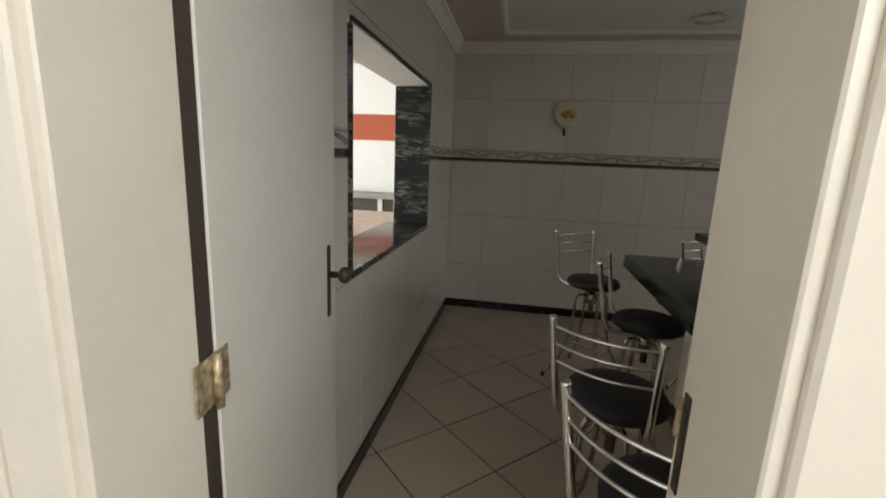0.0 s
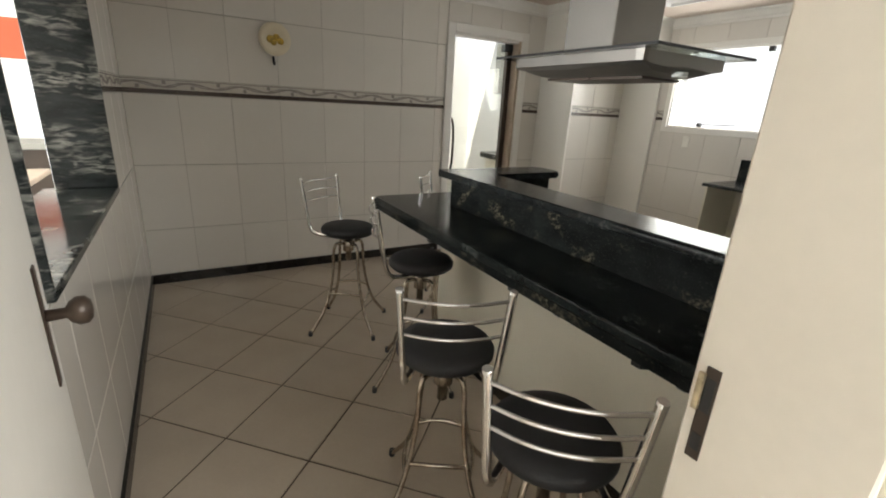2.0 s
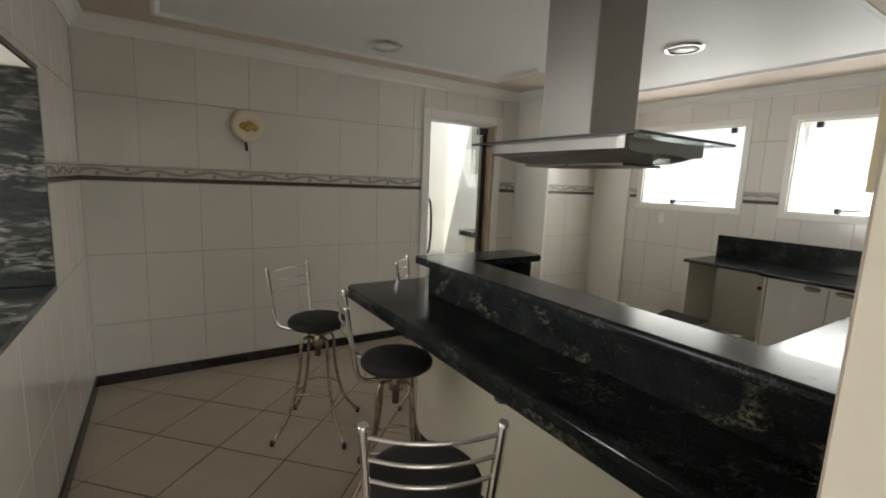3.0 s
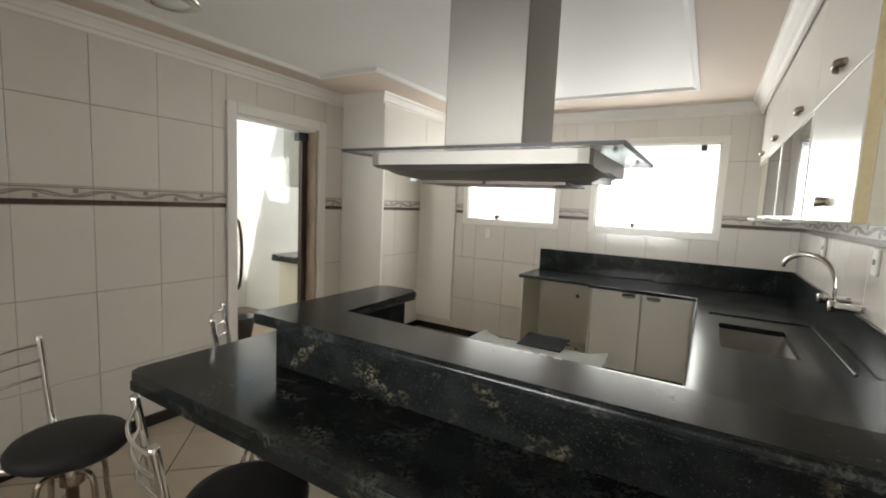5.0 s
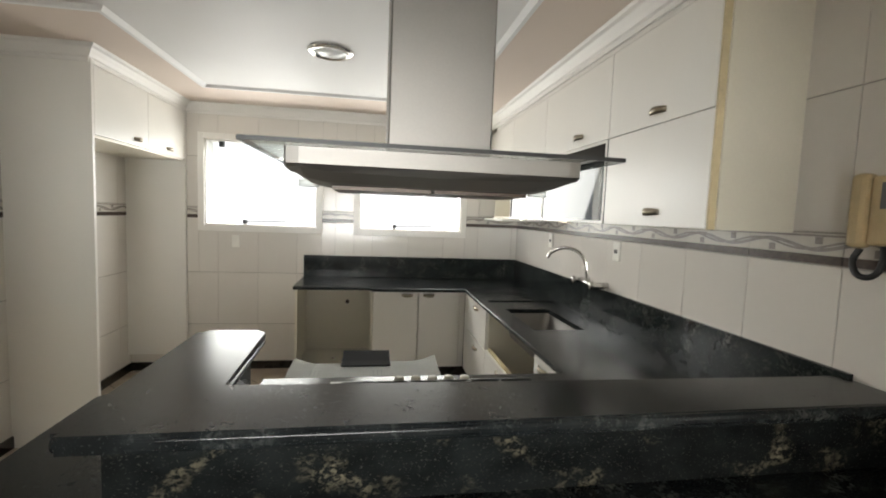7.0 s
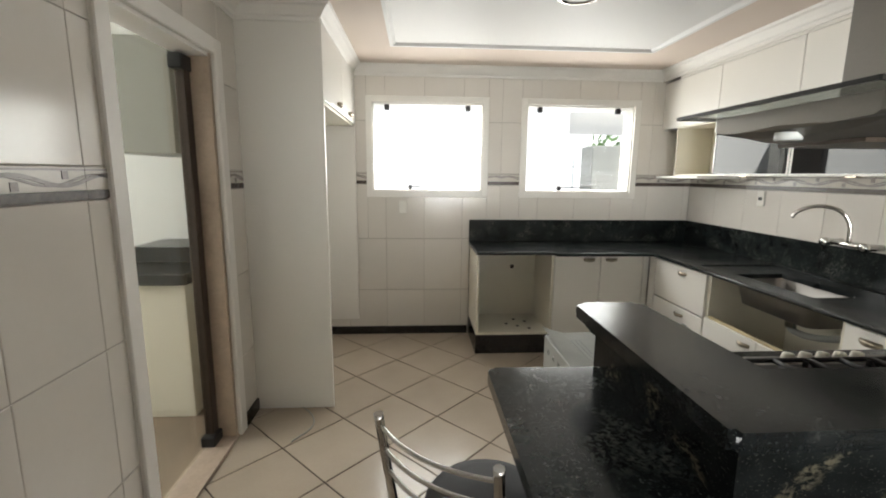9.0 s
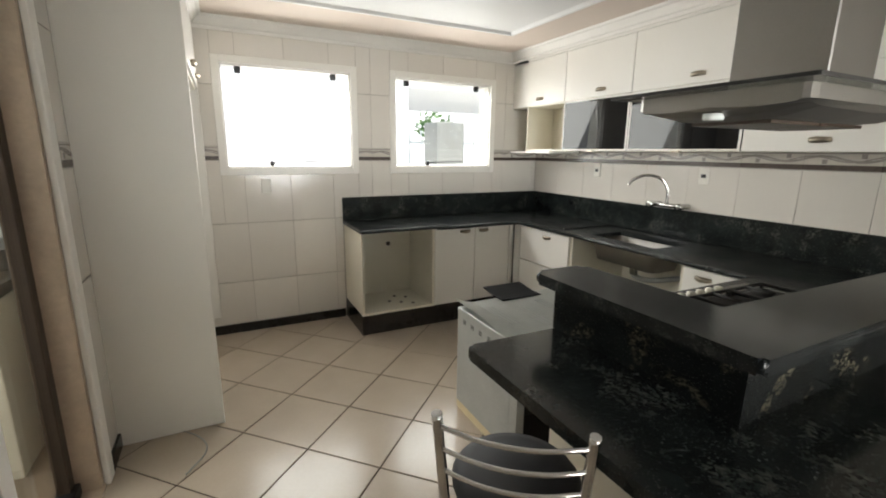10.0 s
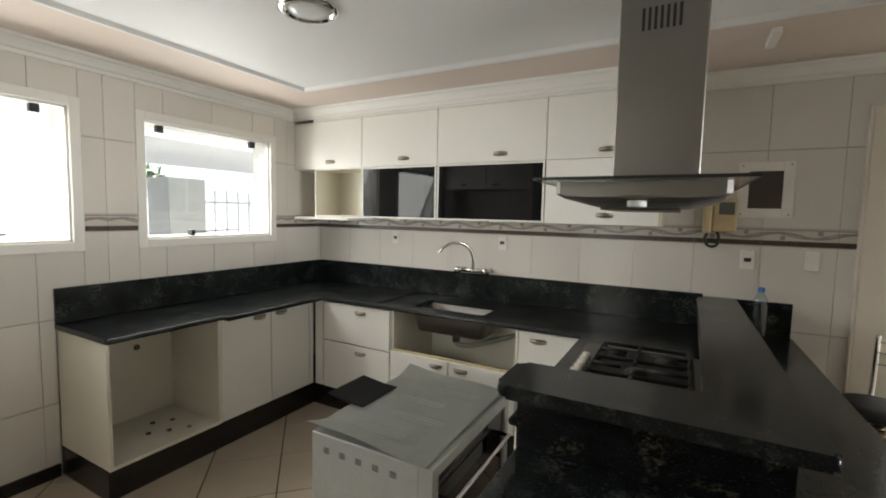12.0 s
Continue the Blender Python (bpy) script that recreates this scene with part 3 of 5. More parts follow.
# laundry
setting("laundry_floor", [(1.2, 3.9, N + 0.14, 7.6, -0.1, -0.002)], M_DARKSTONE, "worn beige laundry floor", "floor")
setting("laundry_wall_west", [(1.1, 1.2, N + 0.14, 7.6, 0, 2.7)], M_WHITEOUT, "white laundry wall", "wall")
setting("laundry_wall_east", [(3.9, 4.0, N + 0.14, 7.6, 0, 2.7)], M_WHITEOUT, "white laundry wall", "wall")
setting("laundry_wall_north", [(1.1, 4.0, 7.6, 7.7, 0, 2.7)], M_WHITEOUT, "white laundry wall", "wall")
setting("laundry_ceiling", [(1.1, 4.0, N + 0.14, 5.9, 2.62, 2.7)], M_CEIL, "white laundry ceiling open to the sky at its end", "ceiling")
setting("laundry_pier", [(3.05, 3.9, 6.6, 7.6, 0, 2.7)], M_WHITEOUT, "white projecting pier", "wall")
lc = thing("laundry_cabinet", (3.55, 4.8, 1.62), "grey wall cabinet in the laundry", "cabinet")
solid("body", [(3.2, 3.9, 4.6, 5.0, 1.62, 2.25)], M_GREYPAINT, lc, bevel=0.004)
lt = thing("laundry_tub_unit", (3.5, 5.2, 0), "white laundry unit with a dark stone top and tub", "cabinet")
solid("body", [(3.2, 3.9, 4.62, 5.05, 0, 0.86)], M_CREAM, lt, bevel=0.004)
solid("top", [(3.14, 3.9, 4.58, 5.1, 0.86, 0.93)], M_TOPGRANITE, lt, bevel=0.008)
solid("splash", [(3.5, 3.9, 4.58, 5.1, 0.93, 1.03)], M_TOPGRANITE, lt, bevel=0.004)
bk = thing("bucket", (3.0, 5.4, 0), "dark plastic bucket on the laundry floor", "bucket")
bm = bmesh.new()
lathe(bm, [(0.10, 0), (0.14, 0.24), (0.15, 0.25), (0.135, 0.245), (0.095, 0.012)], (3.0, 5.4, 0.0), 20)
part("shell", bm, M_BLACKPLASTIC, bk)

# outside the windows
setting("ground", [(4.84, 90, -60, 70, -0.4, -0.25)], M_CONCRETE, "pale concrete yard", "ground")
# sunlit white wall added so the window view glares white
setting("white_backdrop", [(9.0, 9.2, 0.35, 24, -0.25, 4.2)], M_WHITEOUT, "white backdrop wall added for the glare in the window", "wall")
setting("porch_slab", [(9.3, 14.0, -9, 0.3, 2.75, 2.95)], M_WHITEOUT, "white porch slab across the yard", "ceiling")
pil = thing("yard_cupboard", (7.75, 0.2, -0.25), "tall grey cupboard standing on the yard, darkened for its shaded front", "cabinet")
# shade of the cupboard's front is put into this darker grey
solid("body", [(7.5, 8.0, -0.06, 0.46, -0.25, 1.99)], M_GREYPAINT, pil, bevel=0.01)
fence = thing("fence", (11.0, -2, -0.25), "pale grey metal picket fence across the yard", "fence")
solid("rail", [(10.98, 11.03, -8, 2.4, 0.2, 0.26)], M_FENCE, fence)
solid("rail", [(10.98, 11.03, -8, 2.4, 1.7, 1.76)], M_FENCE, fence)
for k in range(34):
    yy = -8 + k * 0.3
    solid("picket", [(10.99, 11.02, yy, yy + 0.035, -0.25, 2.0)], M_FENCE, fence)


def bush(c, spread, count, seed):
    rnd = random.Random(seed)
    bm = bmesh.new()
    for _ in range(count):
        d = Vector((rnd.gauss(0, 1), rnd.gauss(0, 1), rnd.gauss(0, 0.8)))
        q = Vector(c) + d.normalized() * spread * rnd.random() ** 0.5
        a, b = Vector((rnd.uniform(-1, 1), rnd.uniform(-1, 1), rnd.uniform(-1, 1))) * 0.14, Vector((rnd.uniform(-1, 1), rnd.uniform(-1, 1), rnd.uniform(-1, 1))) * 0.08
        bm.faces.new([bm.verts.new(q + v) for v in (a, b, -a, -b)])
    return bm


for k, (tx, ty, tz) in enumerate(((15.5, -3.3, 2.4),)):
    tr = thing("tree", (tx, ty, -0.25), "leafy green tree beyond the yard fence", "tree", "trees beyond the fence")
    bm = bmesh.new()
    tube(bm, [(tx, ty, -0.25), (tx + 0.1, ty, 1.0), (tx, ty + 0.1, tz - 0.2)], 0.12, 8, 1)
    part("trunk", bm, M_BROWNPANEL, tr)
    part("crown", bush((tx, ty, tz), 0.8, 200, k), M_LEAF, tr)
# backdrop added behind the tree to whiten the view outside
setting("far_backdrop", [(24, 24.3, -30, 30, -0.25, 5.5)], M_WHITEOUT, "far white backdrop added to whiten the window view", "wall")

# ---- bar ----
ZL, ZBAR = 0.885, 1.092
bar = thing("bar_wall", (1.3, 1.6, 0), "low partition of the bar, cream tiles below and black granite above", "bar")
bm = bmesh.new()
prism(bm, [(1.21, S + 0.002), (1.36, S + 0.002), (1.36, 2.5), (1.9, 2.5), (1.9, 2.64), (1.21, 2.64)], 0, ZL - 0.04)
part("core", bm, M_CREAM, bar, "cream tiled lower wall")
bm = bmesh.new()
prism(bm, [(1.26, S + 0.002), (1.38, S + 0.002), (1.38, 2.52), (1.92, 2.52), (1.92, 2.642), (1.26, 2.642)], ZL + 0.001, ZBAR - 0.04)
part("granite_face", bm, M_BLACKGRANITE, bar, "polished black granite with tan veins")
bm = bmesh.new()
prism(bm, [(1.196, S + 0.002), (1.21, S + 0.002), (1.21, 2.64), (1.9, 2.64), (1.9, 2.654), (1.196, 2.654)], 0, 0.075)
part("skirting", bm, M_BLACKSKIRT, bar)


def rounded(outline, radii, n=6):
    """Plan outline with its corners rounded."""
    out = []
    k = len(outline)
    for i, r in enumerate(radii):
        p, a, b = Vector(outline[i]), Vector(outline[i - 1]), Vector(outline[(i + 1) % k])
        if not r:
            out.append(tuple(p))
            continue
        u, v = p + (a - p).normalized() * r, p + (b - p).normalized() * r
        for j in range(n + 1):
            t = j / n
            out.append(tuple(u * (1 - t) ** 2 + p * 2 * t * (1 - t) + v * t * t))
    return out


bm = bmesh.new()
prism(bm, rounded([(1.2, S + 0.002), (1.425, S + 0.002), (1.425, 2.475), (1.97, 2.475), (1.97, 2.705), (1.2, 2.705)], [0, 0, 0, 0.03, 0.035, 0.015]), ZBAR - 0.04, ZBAR, 0.017, 3)
part("top_slab", bm, M_TOPGRANITE, bar, "L-shaped black granite top with bullnose edges")
low = thing("breakfast_table", (1.1, 1.8, ZL - 0.04), "lower black granite breakfast top wrapped round the bar", "counter")
bm = bmesh.new()
prism(bm, rounded([(0.915, S + 0.002), (1.37, S + 0.002), (1.37, 2.5), (1.92, 2.5), (1.92, 3.005), (0.915, 3.005)], [0, 0, 0, 0, 0.03, 0.03]), ZL - 0.04, ZL, 0.008, 2)
part("slab", bm, M_TABLEGRANITE, low)
solid("edge_strip", [(0.917, 0.94, S + 0.002, 3.0, ZL - 0.075, ZL - 0.0405)], M_BLACKGRANITE, low)
solid("splash", [(0.93, 1.259, S, S + 0.02, ZL, 1.09)], M_BLACKGRANITE, low)
for yb in (1.05, 1.62, 2.3):
    br = thing("bracket", (1.1, yb, 0.62), "black curved steel bracket under the breakfast top", "bracket", "brackets under the top")
    bm = bmesh.new()
    prof = [(1.209, 0.62), (1.209, ZL - 0.0405), (0.935, ZL - 0.0405), (0.935, ZL - 0.1), (1.0, ZL - 0.12), (1.1, ZL - 0.16), (1.16, 0.68)]
    a = [bm.verts.new((x, yb - 0.015, z)) for x, z in prof]
    b = [bm.verts.new((x, yb + 0.015, z)) for x, z in prof]
    bm.faces.new(a)
    bm.faces.new(b[::-1])
    for i in range(len(prof)):
        bm.faces.new((a[i], a[(i + 1) % len(prof)], b[(i + 1) % len(prof)], b[i]))
    part("plate", bm, M_BLACKPLASTIC, br)

# ---- worktop with sink opening ----
ZT = 0.90
SX0, SX1, SY0, SY1 = 2.66, 3.22, 0.86, 1.17
wt = thing("worktop", (3.0, 1.0, ZT - 0.03), "black granite worktop running along two walls to the hob", "counter")
for b in ((4.0, E - 0.002, 1.287, 2.1, ZT - 0.03, ZT), (4.06, E - 0.002, 2.1, 2.745, ZT - 0.03, ZT), (SX1, E - 0.002, S, 1.287, ZT - 0.03, ZT), (1.385, SX0, S, 1.287, ZT - 0.03, ZT),
          (SX0, SX1, S, SY0, ZT - 0.03, ZT), (SX0, SX1, SY1, 1.287, ZT - 0.03, ZT), (1.385, 1.985, 1.287, 2.49, ZT - 0.03, ZT)):
    solid("slab", [b], M_TOPGRANITE, wt)
bm = bmesh.new()
tube(bm, [(4.06, 2.745, ZT - 0.015), (4.06, 2.1, ZT - 0.015), (4.0, 2.1, ZT - 0.015), (4.0, 1.287, ZT - 0.015), (1.985, 1.287, ZT - 0.015), (1.985, 2.49, ZT - 0.015)], 0.0152, 8)
part("rounded_edge", bm, M_TOPGRANITE, wt)
solid("splash", [(1.385, E - 0.022, S, S + 0.02, ZT, 1.105)], M_TABLEGRANITE, wt, bevel=0.002)
solid("splash", [(E - 0.022, E - 0.002, S, 2.745, ZT, 1.105)], M_TABLEGRANITE, wt, bevel=0.002)
solid("wet_area_lip", [(3.475, 3.503, 0.69, 1.22, ZT, ZT + 0.008)], M_TOPGRANITE, wt, "raised lip of the wet area", bevel=0.003)
solid("wet_area_lip", [(2.56, 3.475, 0.69, 0.706, ZT, ZT + 0.008)], M_TOPGRANITE, wt, "raised lip of the wet area", bevel=0.003)

sink = thing("sink", (2.94, 1.01, 0.7), "undermounted stainless steel sink bowl", "sink")
bm = bmesh.new()
o = rounded([(SX0 - 0.01, SY0 - 0.01), (SX1 + 0.01, SY0 - 0.01), (SX1 + 0.01, SY1 + 0.01), (SX0 - 0.01, SY1 + 0.01)], [0.06] * 4)
q = rounded([(SX0 + 0.02, SY0 + 0.02), (SX1 - 0.02, SY0 + 0.02), (SX1 - 0.02, SY1 - 0.02), (SX0 + 0.02, SY1 - 0.02)], [0.06] * 4)
ra = [bm.verts.new((x, y, ZT - 0.031)) for x, y in o]
rb = [bm.verts.new((x, y, ZT - 0.18)) for x, y in q]
for i in range(len(ra)):
    bm.faces.new((ra[i], ra[(i + 1) % len(ra)], rb[(i + 1) % len(rb)], rb[i])).smooth = True
bm.faces.new(rb)
bowl = part("bowl", bm, M_STEEL, sink)
bm = bmesh.new()
lathe(bm, [(0.03, -0.08), (0.03, 0), (0.045, 0.002), (0.045, 0.004), (0.01, 0.003)], (2.94, 1.01, ZT - 0.18), 20)
part("drain", bm, M_CHROME, sink, "chrome drain")
bm = bmesh.new()
tube(bm, [(2.94, 1.01, ZT - 0.24), (2.94, 1.01, 0.62), (2.85, 0.95, 0.6), (2.72, 0.85, 0.64), (2.62, 0.75, 0.66), (2.6, 0.66, 0.66)], 0.02, 8, 2)
part("waste_pipe", bm, M_GREYPAINT, sink, "grey flexible waste pipe")

tap = thing("wall_tap", (2.98, S + 0.05, 1.13), "chrome wall mounted mixer tap with a swan neck spout", "tap")
bm = bmesh.new()
tube(bm, [(3.06, S + 0.08, 1.135), (2.84, S + 0.08, 1.135)], 0.016, 10)
part("body", bm, M_CHROME, tap)
bm = bmesh.new()
tube(bm, [(2.95, S + 0.08, 1.15), (2.95, S + 0.08, 1.25), (2.98, S + 0.12, 1.335), (3.06, S + 0.2, 1.36), (3.135, S + 0.26, 1.315), (3.15, S + 0.27, 1.275)], 0.012, 10, 2)
part("spout", bm, M_CHROME, tap, "chrome swan neck spout")
for xx in (3.07, 2.83):
    bm = bmesh.new()
    lathe(bm, [(0.02, -0.005), (0.02, 0.09), (0.028, 0.1), (0.026, 0.125), (0.01, 0.13)], (xx, S, 1.135), 12, "y")
    tube(bm, [(xx - 0.03, S + 0.115, 1.135), (xx + 0.03, S + 0.115, 1.135)], 0.008, 6)
    part("valve", bm, M_CHROME, tap, "chrome cross valve")

# ---- base cabinets ----
ZK = 0.175
setting("plinth", [(4.12, E, S + 0.02, 2.735, 0, ZK), (1.99, 4.12, S + 0.02, 1.25, 0, ZK)], M_BLACKSKIRT, "black granite plinth under the base cabinets", "trim")


def base_cabinet(label, x0, x1, y0, y1, axis, leaves):
    """A carcass with fronts towards the room. leaves: (a0, a1, z0, z1, handle place along, handle height)."""
    c = thing("base_cabinet", ((x0 + x1) / 2, (y0 + y1) / 2, ZK), label, "cabinet", "kitchen base cabinets")
    t = 0.018
    zt = ZT - 0.031
    bs = [(x0, x1, y0, y1, ZK, ZK + t)]
    if axis == "x":
        bs += [(x0, x1, y0, y0 + t, ZK + t, zt), (x0, x1, y1 - t, y1, ZK + t, zt), (x1 - t, x1, y0 + t, y1 - t, ZK + t, zt)]
    else:
        bs += [(x0, x0 + t, y0, y1, ZK + t, zt), (x1 - t, x1, y0, y1, ZK + t, zt), (x0 + t, x1 - t, y0, y0 + t, ZK + t, zt)]
    for nm, b in zip(("bottom_panel", "side_panel", "side_panel", "back_panel"), bs):
        solid(nm, [b], M_CREAM, c)
    for a0, a1, z0, z1, hp, hz in leaves:
        g = 0.003
        if axis == "x":
            d = solid("door", [(x0 - 0.019, x0 - 0.001, a0 + g, a1 - g, z0 + g, z1 - g)], M_LAMINATE, c, bevel=0.002)
            if hz:
                handle(d, (x0 - 0.019, hp, hz), (0, 1, 0), (-1, 0, 0))
        else:
            d = solid("door", [(a0 + g, a1 - g, y1 + 0.001, y1 + 0.019, z0 + g, z1 - g)], M_LAMINATE, c, bevel=0.002)
            if hz:
                handle(d, (hp, y1 + 0.019, hz), (1, 0, 0), (0, 1, 0))
    return c


XF, YF = 4.12, 1.255
nb = base_cabinet("open cream cabinet bay emptied of its appliance", XF - 0.02, E - 0.002, 2.09, 2.735, "x", [])
for k in range(5):
    bm = bmesh.new()
    lathe(bm, [(0.014, 0), (0.016, 0.006), (0.006, 0.008)], (4.2 + 0.06 * k, 2.25 + 0.09 * (k % 3), ZK + 0.018), 8)
    part("crumb", bm, M_BROWNPANEL, nb, "brown crumb of debris")
bm = bmesh.new()
lathe(bm, [(0.02, -0.004), (0.02, 0.0), (0.004, 0.002)], (E - 0.021, 2.33, 0.66), 12, "x")
part("pipe_hole", bm, M_BROWNPANEL, nb, "dark pipe hole")
base_cabinet("white two-door base cabinet with nickel bow handles", XF, E - 0.002, 1.27, 2.088, "x",
             [(1.69, 2.086, ZK, 0.865, 1.79, 0.825), (1.32, 1.69, ZK, 0.865, 1.60, 0.825), (1.272, 1.32, ZK, 0.865, 0, 0)])
base_cabinet("white drawer cabinet with nickel bow handles", 3.35, 4.09, S + 0.025, YF, "y",
             [(3.352, 3.99, 0.56, 0.865, 3.62, 0.815), (3.352, 3.99, ZK, 0.555, 3.62, 0.5), (3.995, 4.085, ZK, 0.865, 0, 0)])
sc = base_cabinet("sink base cabinet with its upper front missing", 2.385, 3.345, S + 0.025, YF, "y",
             [(2.387, 2.865, ZK, 0.575, 2.77, 0.53), (2.867, 3.343, ZK, 0.575, 2.96, 0.53)])
solid("rail", [(2.405, 3.325, YF - 0.02, YF - 0.002, 0.56, 0.585)], M_YELLOWEDGE, sc, "yellowed bare edge")
base_cabinet("white base cabinet beside the hob with a nickel handle", 1.995, 2.38, S + 0.025, YF, "y", [(1.997, 2.378, ZK, 0.865, 2.25, 0.815)])
hb = thing("hob_cabinet", (1.68, 1.9, 0), "cream cabinet under the hob", "cabinet")
solid("body", [(1.38, 1.965, 1.27, 2.49, 0, ZT - 0.031)], M_CREAM, hb)
solid("door", [(1.966, 1.982, 1.30, 1.88, ZK, 0.86)], M_LAMINATE, hb)
solid("door", [(1.966, 1.982, 1.885, 2.47, ZK, 0.86)], M_LAMINATE, hb)

# ---- hob ----
hob = thing("gas_hob", (1.7, 1.87, ZT), "stainless gas hob with black cast iron grates", "hob")
bm = bmesh.new()
box(bm, 1.415, 1.925, 1.47, 2.24, ZT, ZT + 0.008, 0.003)
part("tray", bm, M_STEEL, hob)
solid("well", [(1.44, 1.85, 1.49, 2.22, ZT + 0.0082, ZT + 0.0095)], M_IRON, hob, "black enamel burner well")
for k in range(5):
    bm = bmesh.new()
    lathe(bm, [(0.02, 0), (0.02, 0.012), (0.017, 0.026), (0.005, 0.028)], (1.885, 1.74 + 0.062 * k, ZT + 0.008), 14)
    part("knob", bm, M_KNOB, hob, "pale plastic control knob")
for i, (bx, by) in enumerate(((1.55, 1.63), (1.77, 1.63), (1.66, 1.85), (1.55, 2.07), (1.77, 2.07))):
    bm = bmesh.new()
    lathe(bm, [(0.05, 0), (0.05, 0.01), (0.038, 0.012), (0.038, 0.02), (0.005, 0.022)], (bx, by, ZT + 0.008), 18)
    part("burner", bm, M_IRON, hob, "black burner cap")
for y0, y1 in ((1.5, 1.735), (1.745, 1.955), (1.965, 2.19)):
    bm = bmesh.new()
    z = ZT + 0.03
    tube(bm, [(1.46, y0, z), (1.84, y0, z), (1.84, y1, z), (1.46, y1, z), (1.46, y0, z)], 0.0085, 6)
    ym = (y0 + y1) / 2
    tube(bm, [(1.46, ym, z), (1.62, ym, z)], 0.0085, 6)
    tube(bm, [(1.72, ym, z), (1.84, ym, z)], 0.0085, 6)
    tube(bm, [(1.67, y0, z), (1.67, ym - 0.04, z)], 0.0085, 6)
    tube(bm, [(1.67, y1, z), (1.67, ym + 0.04, z)], 0.0085, 6)
    for xx in (1.465, 1.83):
        for yy in (y0 + 0.01, y1 - 0.01):
            tube(bm, [(xx, yy, z), (xx, yy, ZT + 0.008)], 0.0085, 6)
    part("grate", bm, M_IRON, hob, "black cast iron grate")

# ---- island hood ----
hood = thing("island_hood", (1.63, 1.94, 1.6), "brushed steel island hood with a smoked glass canopy", "hood")
HX0, HX1, HY0, HY1 = 1.34, 1.97, 1.47, 2.40
bm = bmesh.new()
prism(bm, rounded([(HX0, HY0), (HX1, HY0), (HX1, HY1), (HX0, HY1)], [0.015] * 4, 3), 1.693, 1.702)
part("glass_canopy", bm, M_HOODGLASS, hood, "smoked glass canopy with a dark edge")
bm = bmesh.new()
for b in ((HX0 - 0.003, HX0 + 0.003, HY0, HY1), (HX1 - 0.003, HX1 + 0.003, HY0, HY1), (HX0, HX1, HY0 - 0.003, HY0 + 0.003), (HX0, HX1, HY1 - 0.003, HY1 + 0.003)):
    box(bm, *b, 1.6925, 1.7025)
part("glass_edge", bm, M_BLACKPLASTIC, hood)
# steel body: boat section along y with tapering ends
bm = bmesh.new()
secs = []
for t, w0, zb in ((-1, 0.245, 1.648), (-0.98, 0.26, 1.636), (-0.9, 0.265, 1.618), (-0.75, 0.265, 1.608), (0, 0.265, 1.602), (0.75, 0.265, 1.608), (0.9, 0.265, 1.618), (0.98, 0.26, 1.636), (1, 0.245, 1.648)):
    y = 1.935 + t * 0.38
    cx = 1.655
    secs.append([bm.verts.new((cx + s * w0, y, z)) for s, z in ((-1, 1.692), (-1, 1.652), (-0.94, min(zb + 0.03, 1.645)), (-0.6, min(zb + 0.008, 1.64)), (0.0, zb), (0.6, min(zb + 0.008, 1.64)), (0.94, min(zb + 0.03, 1.645)), (1, 1.652), (1, 1.692))])
for a, b in zip(secs, secs[1:]):
    for j in range(8):
        bm.faces.new((a[j], a[j + 1], b[j + 1], b[j]))
    bm.faces.new((a[8], a[0], b[0], b[8]))
bm.faces.new(secs[0])
bm.faces.new(secs[-1])
body = part("body", bm, M_STEEL, hood)
solid("filter", [(1.53, 1.78, 1.66, 1.93, 1.6, 1.61)], M_BRONZE, body, "dark mesh grease filter")
solid("filter", [(1.53, 1.78, 1.94, 2.21, 1.6, 1.61)], M_BRONZE, body, "dark mesh grease filter")
for yy in (1.58, 2.29):
    bm = bmesh.new()
    lathe(bm, [(0.03, 0), (0.03, 0.02)], (1.655, yy, 1.61), 16)
    part("spotlight", bm, M_LAMPGLASS, body, "small round hood spotlight")
solid("chimney", [(1.475, 1.765, 1.785, 2.065, 1.7025, ZC)], M_STEEL, hood, bevel=0.004)
for k in range(7):
    solid("vent_slot", [(1.56 + 0.02 * k, 1.57 + 0.02 * k, 2.064, 2.0665, 2.25, 2.33)], M_BLACKPLASTIC, hood)

# ---- upper cabinets ----
YU = 0.955
uz0, uzm, uz1 = 1.525, 1.94, 2.345


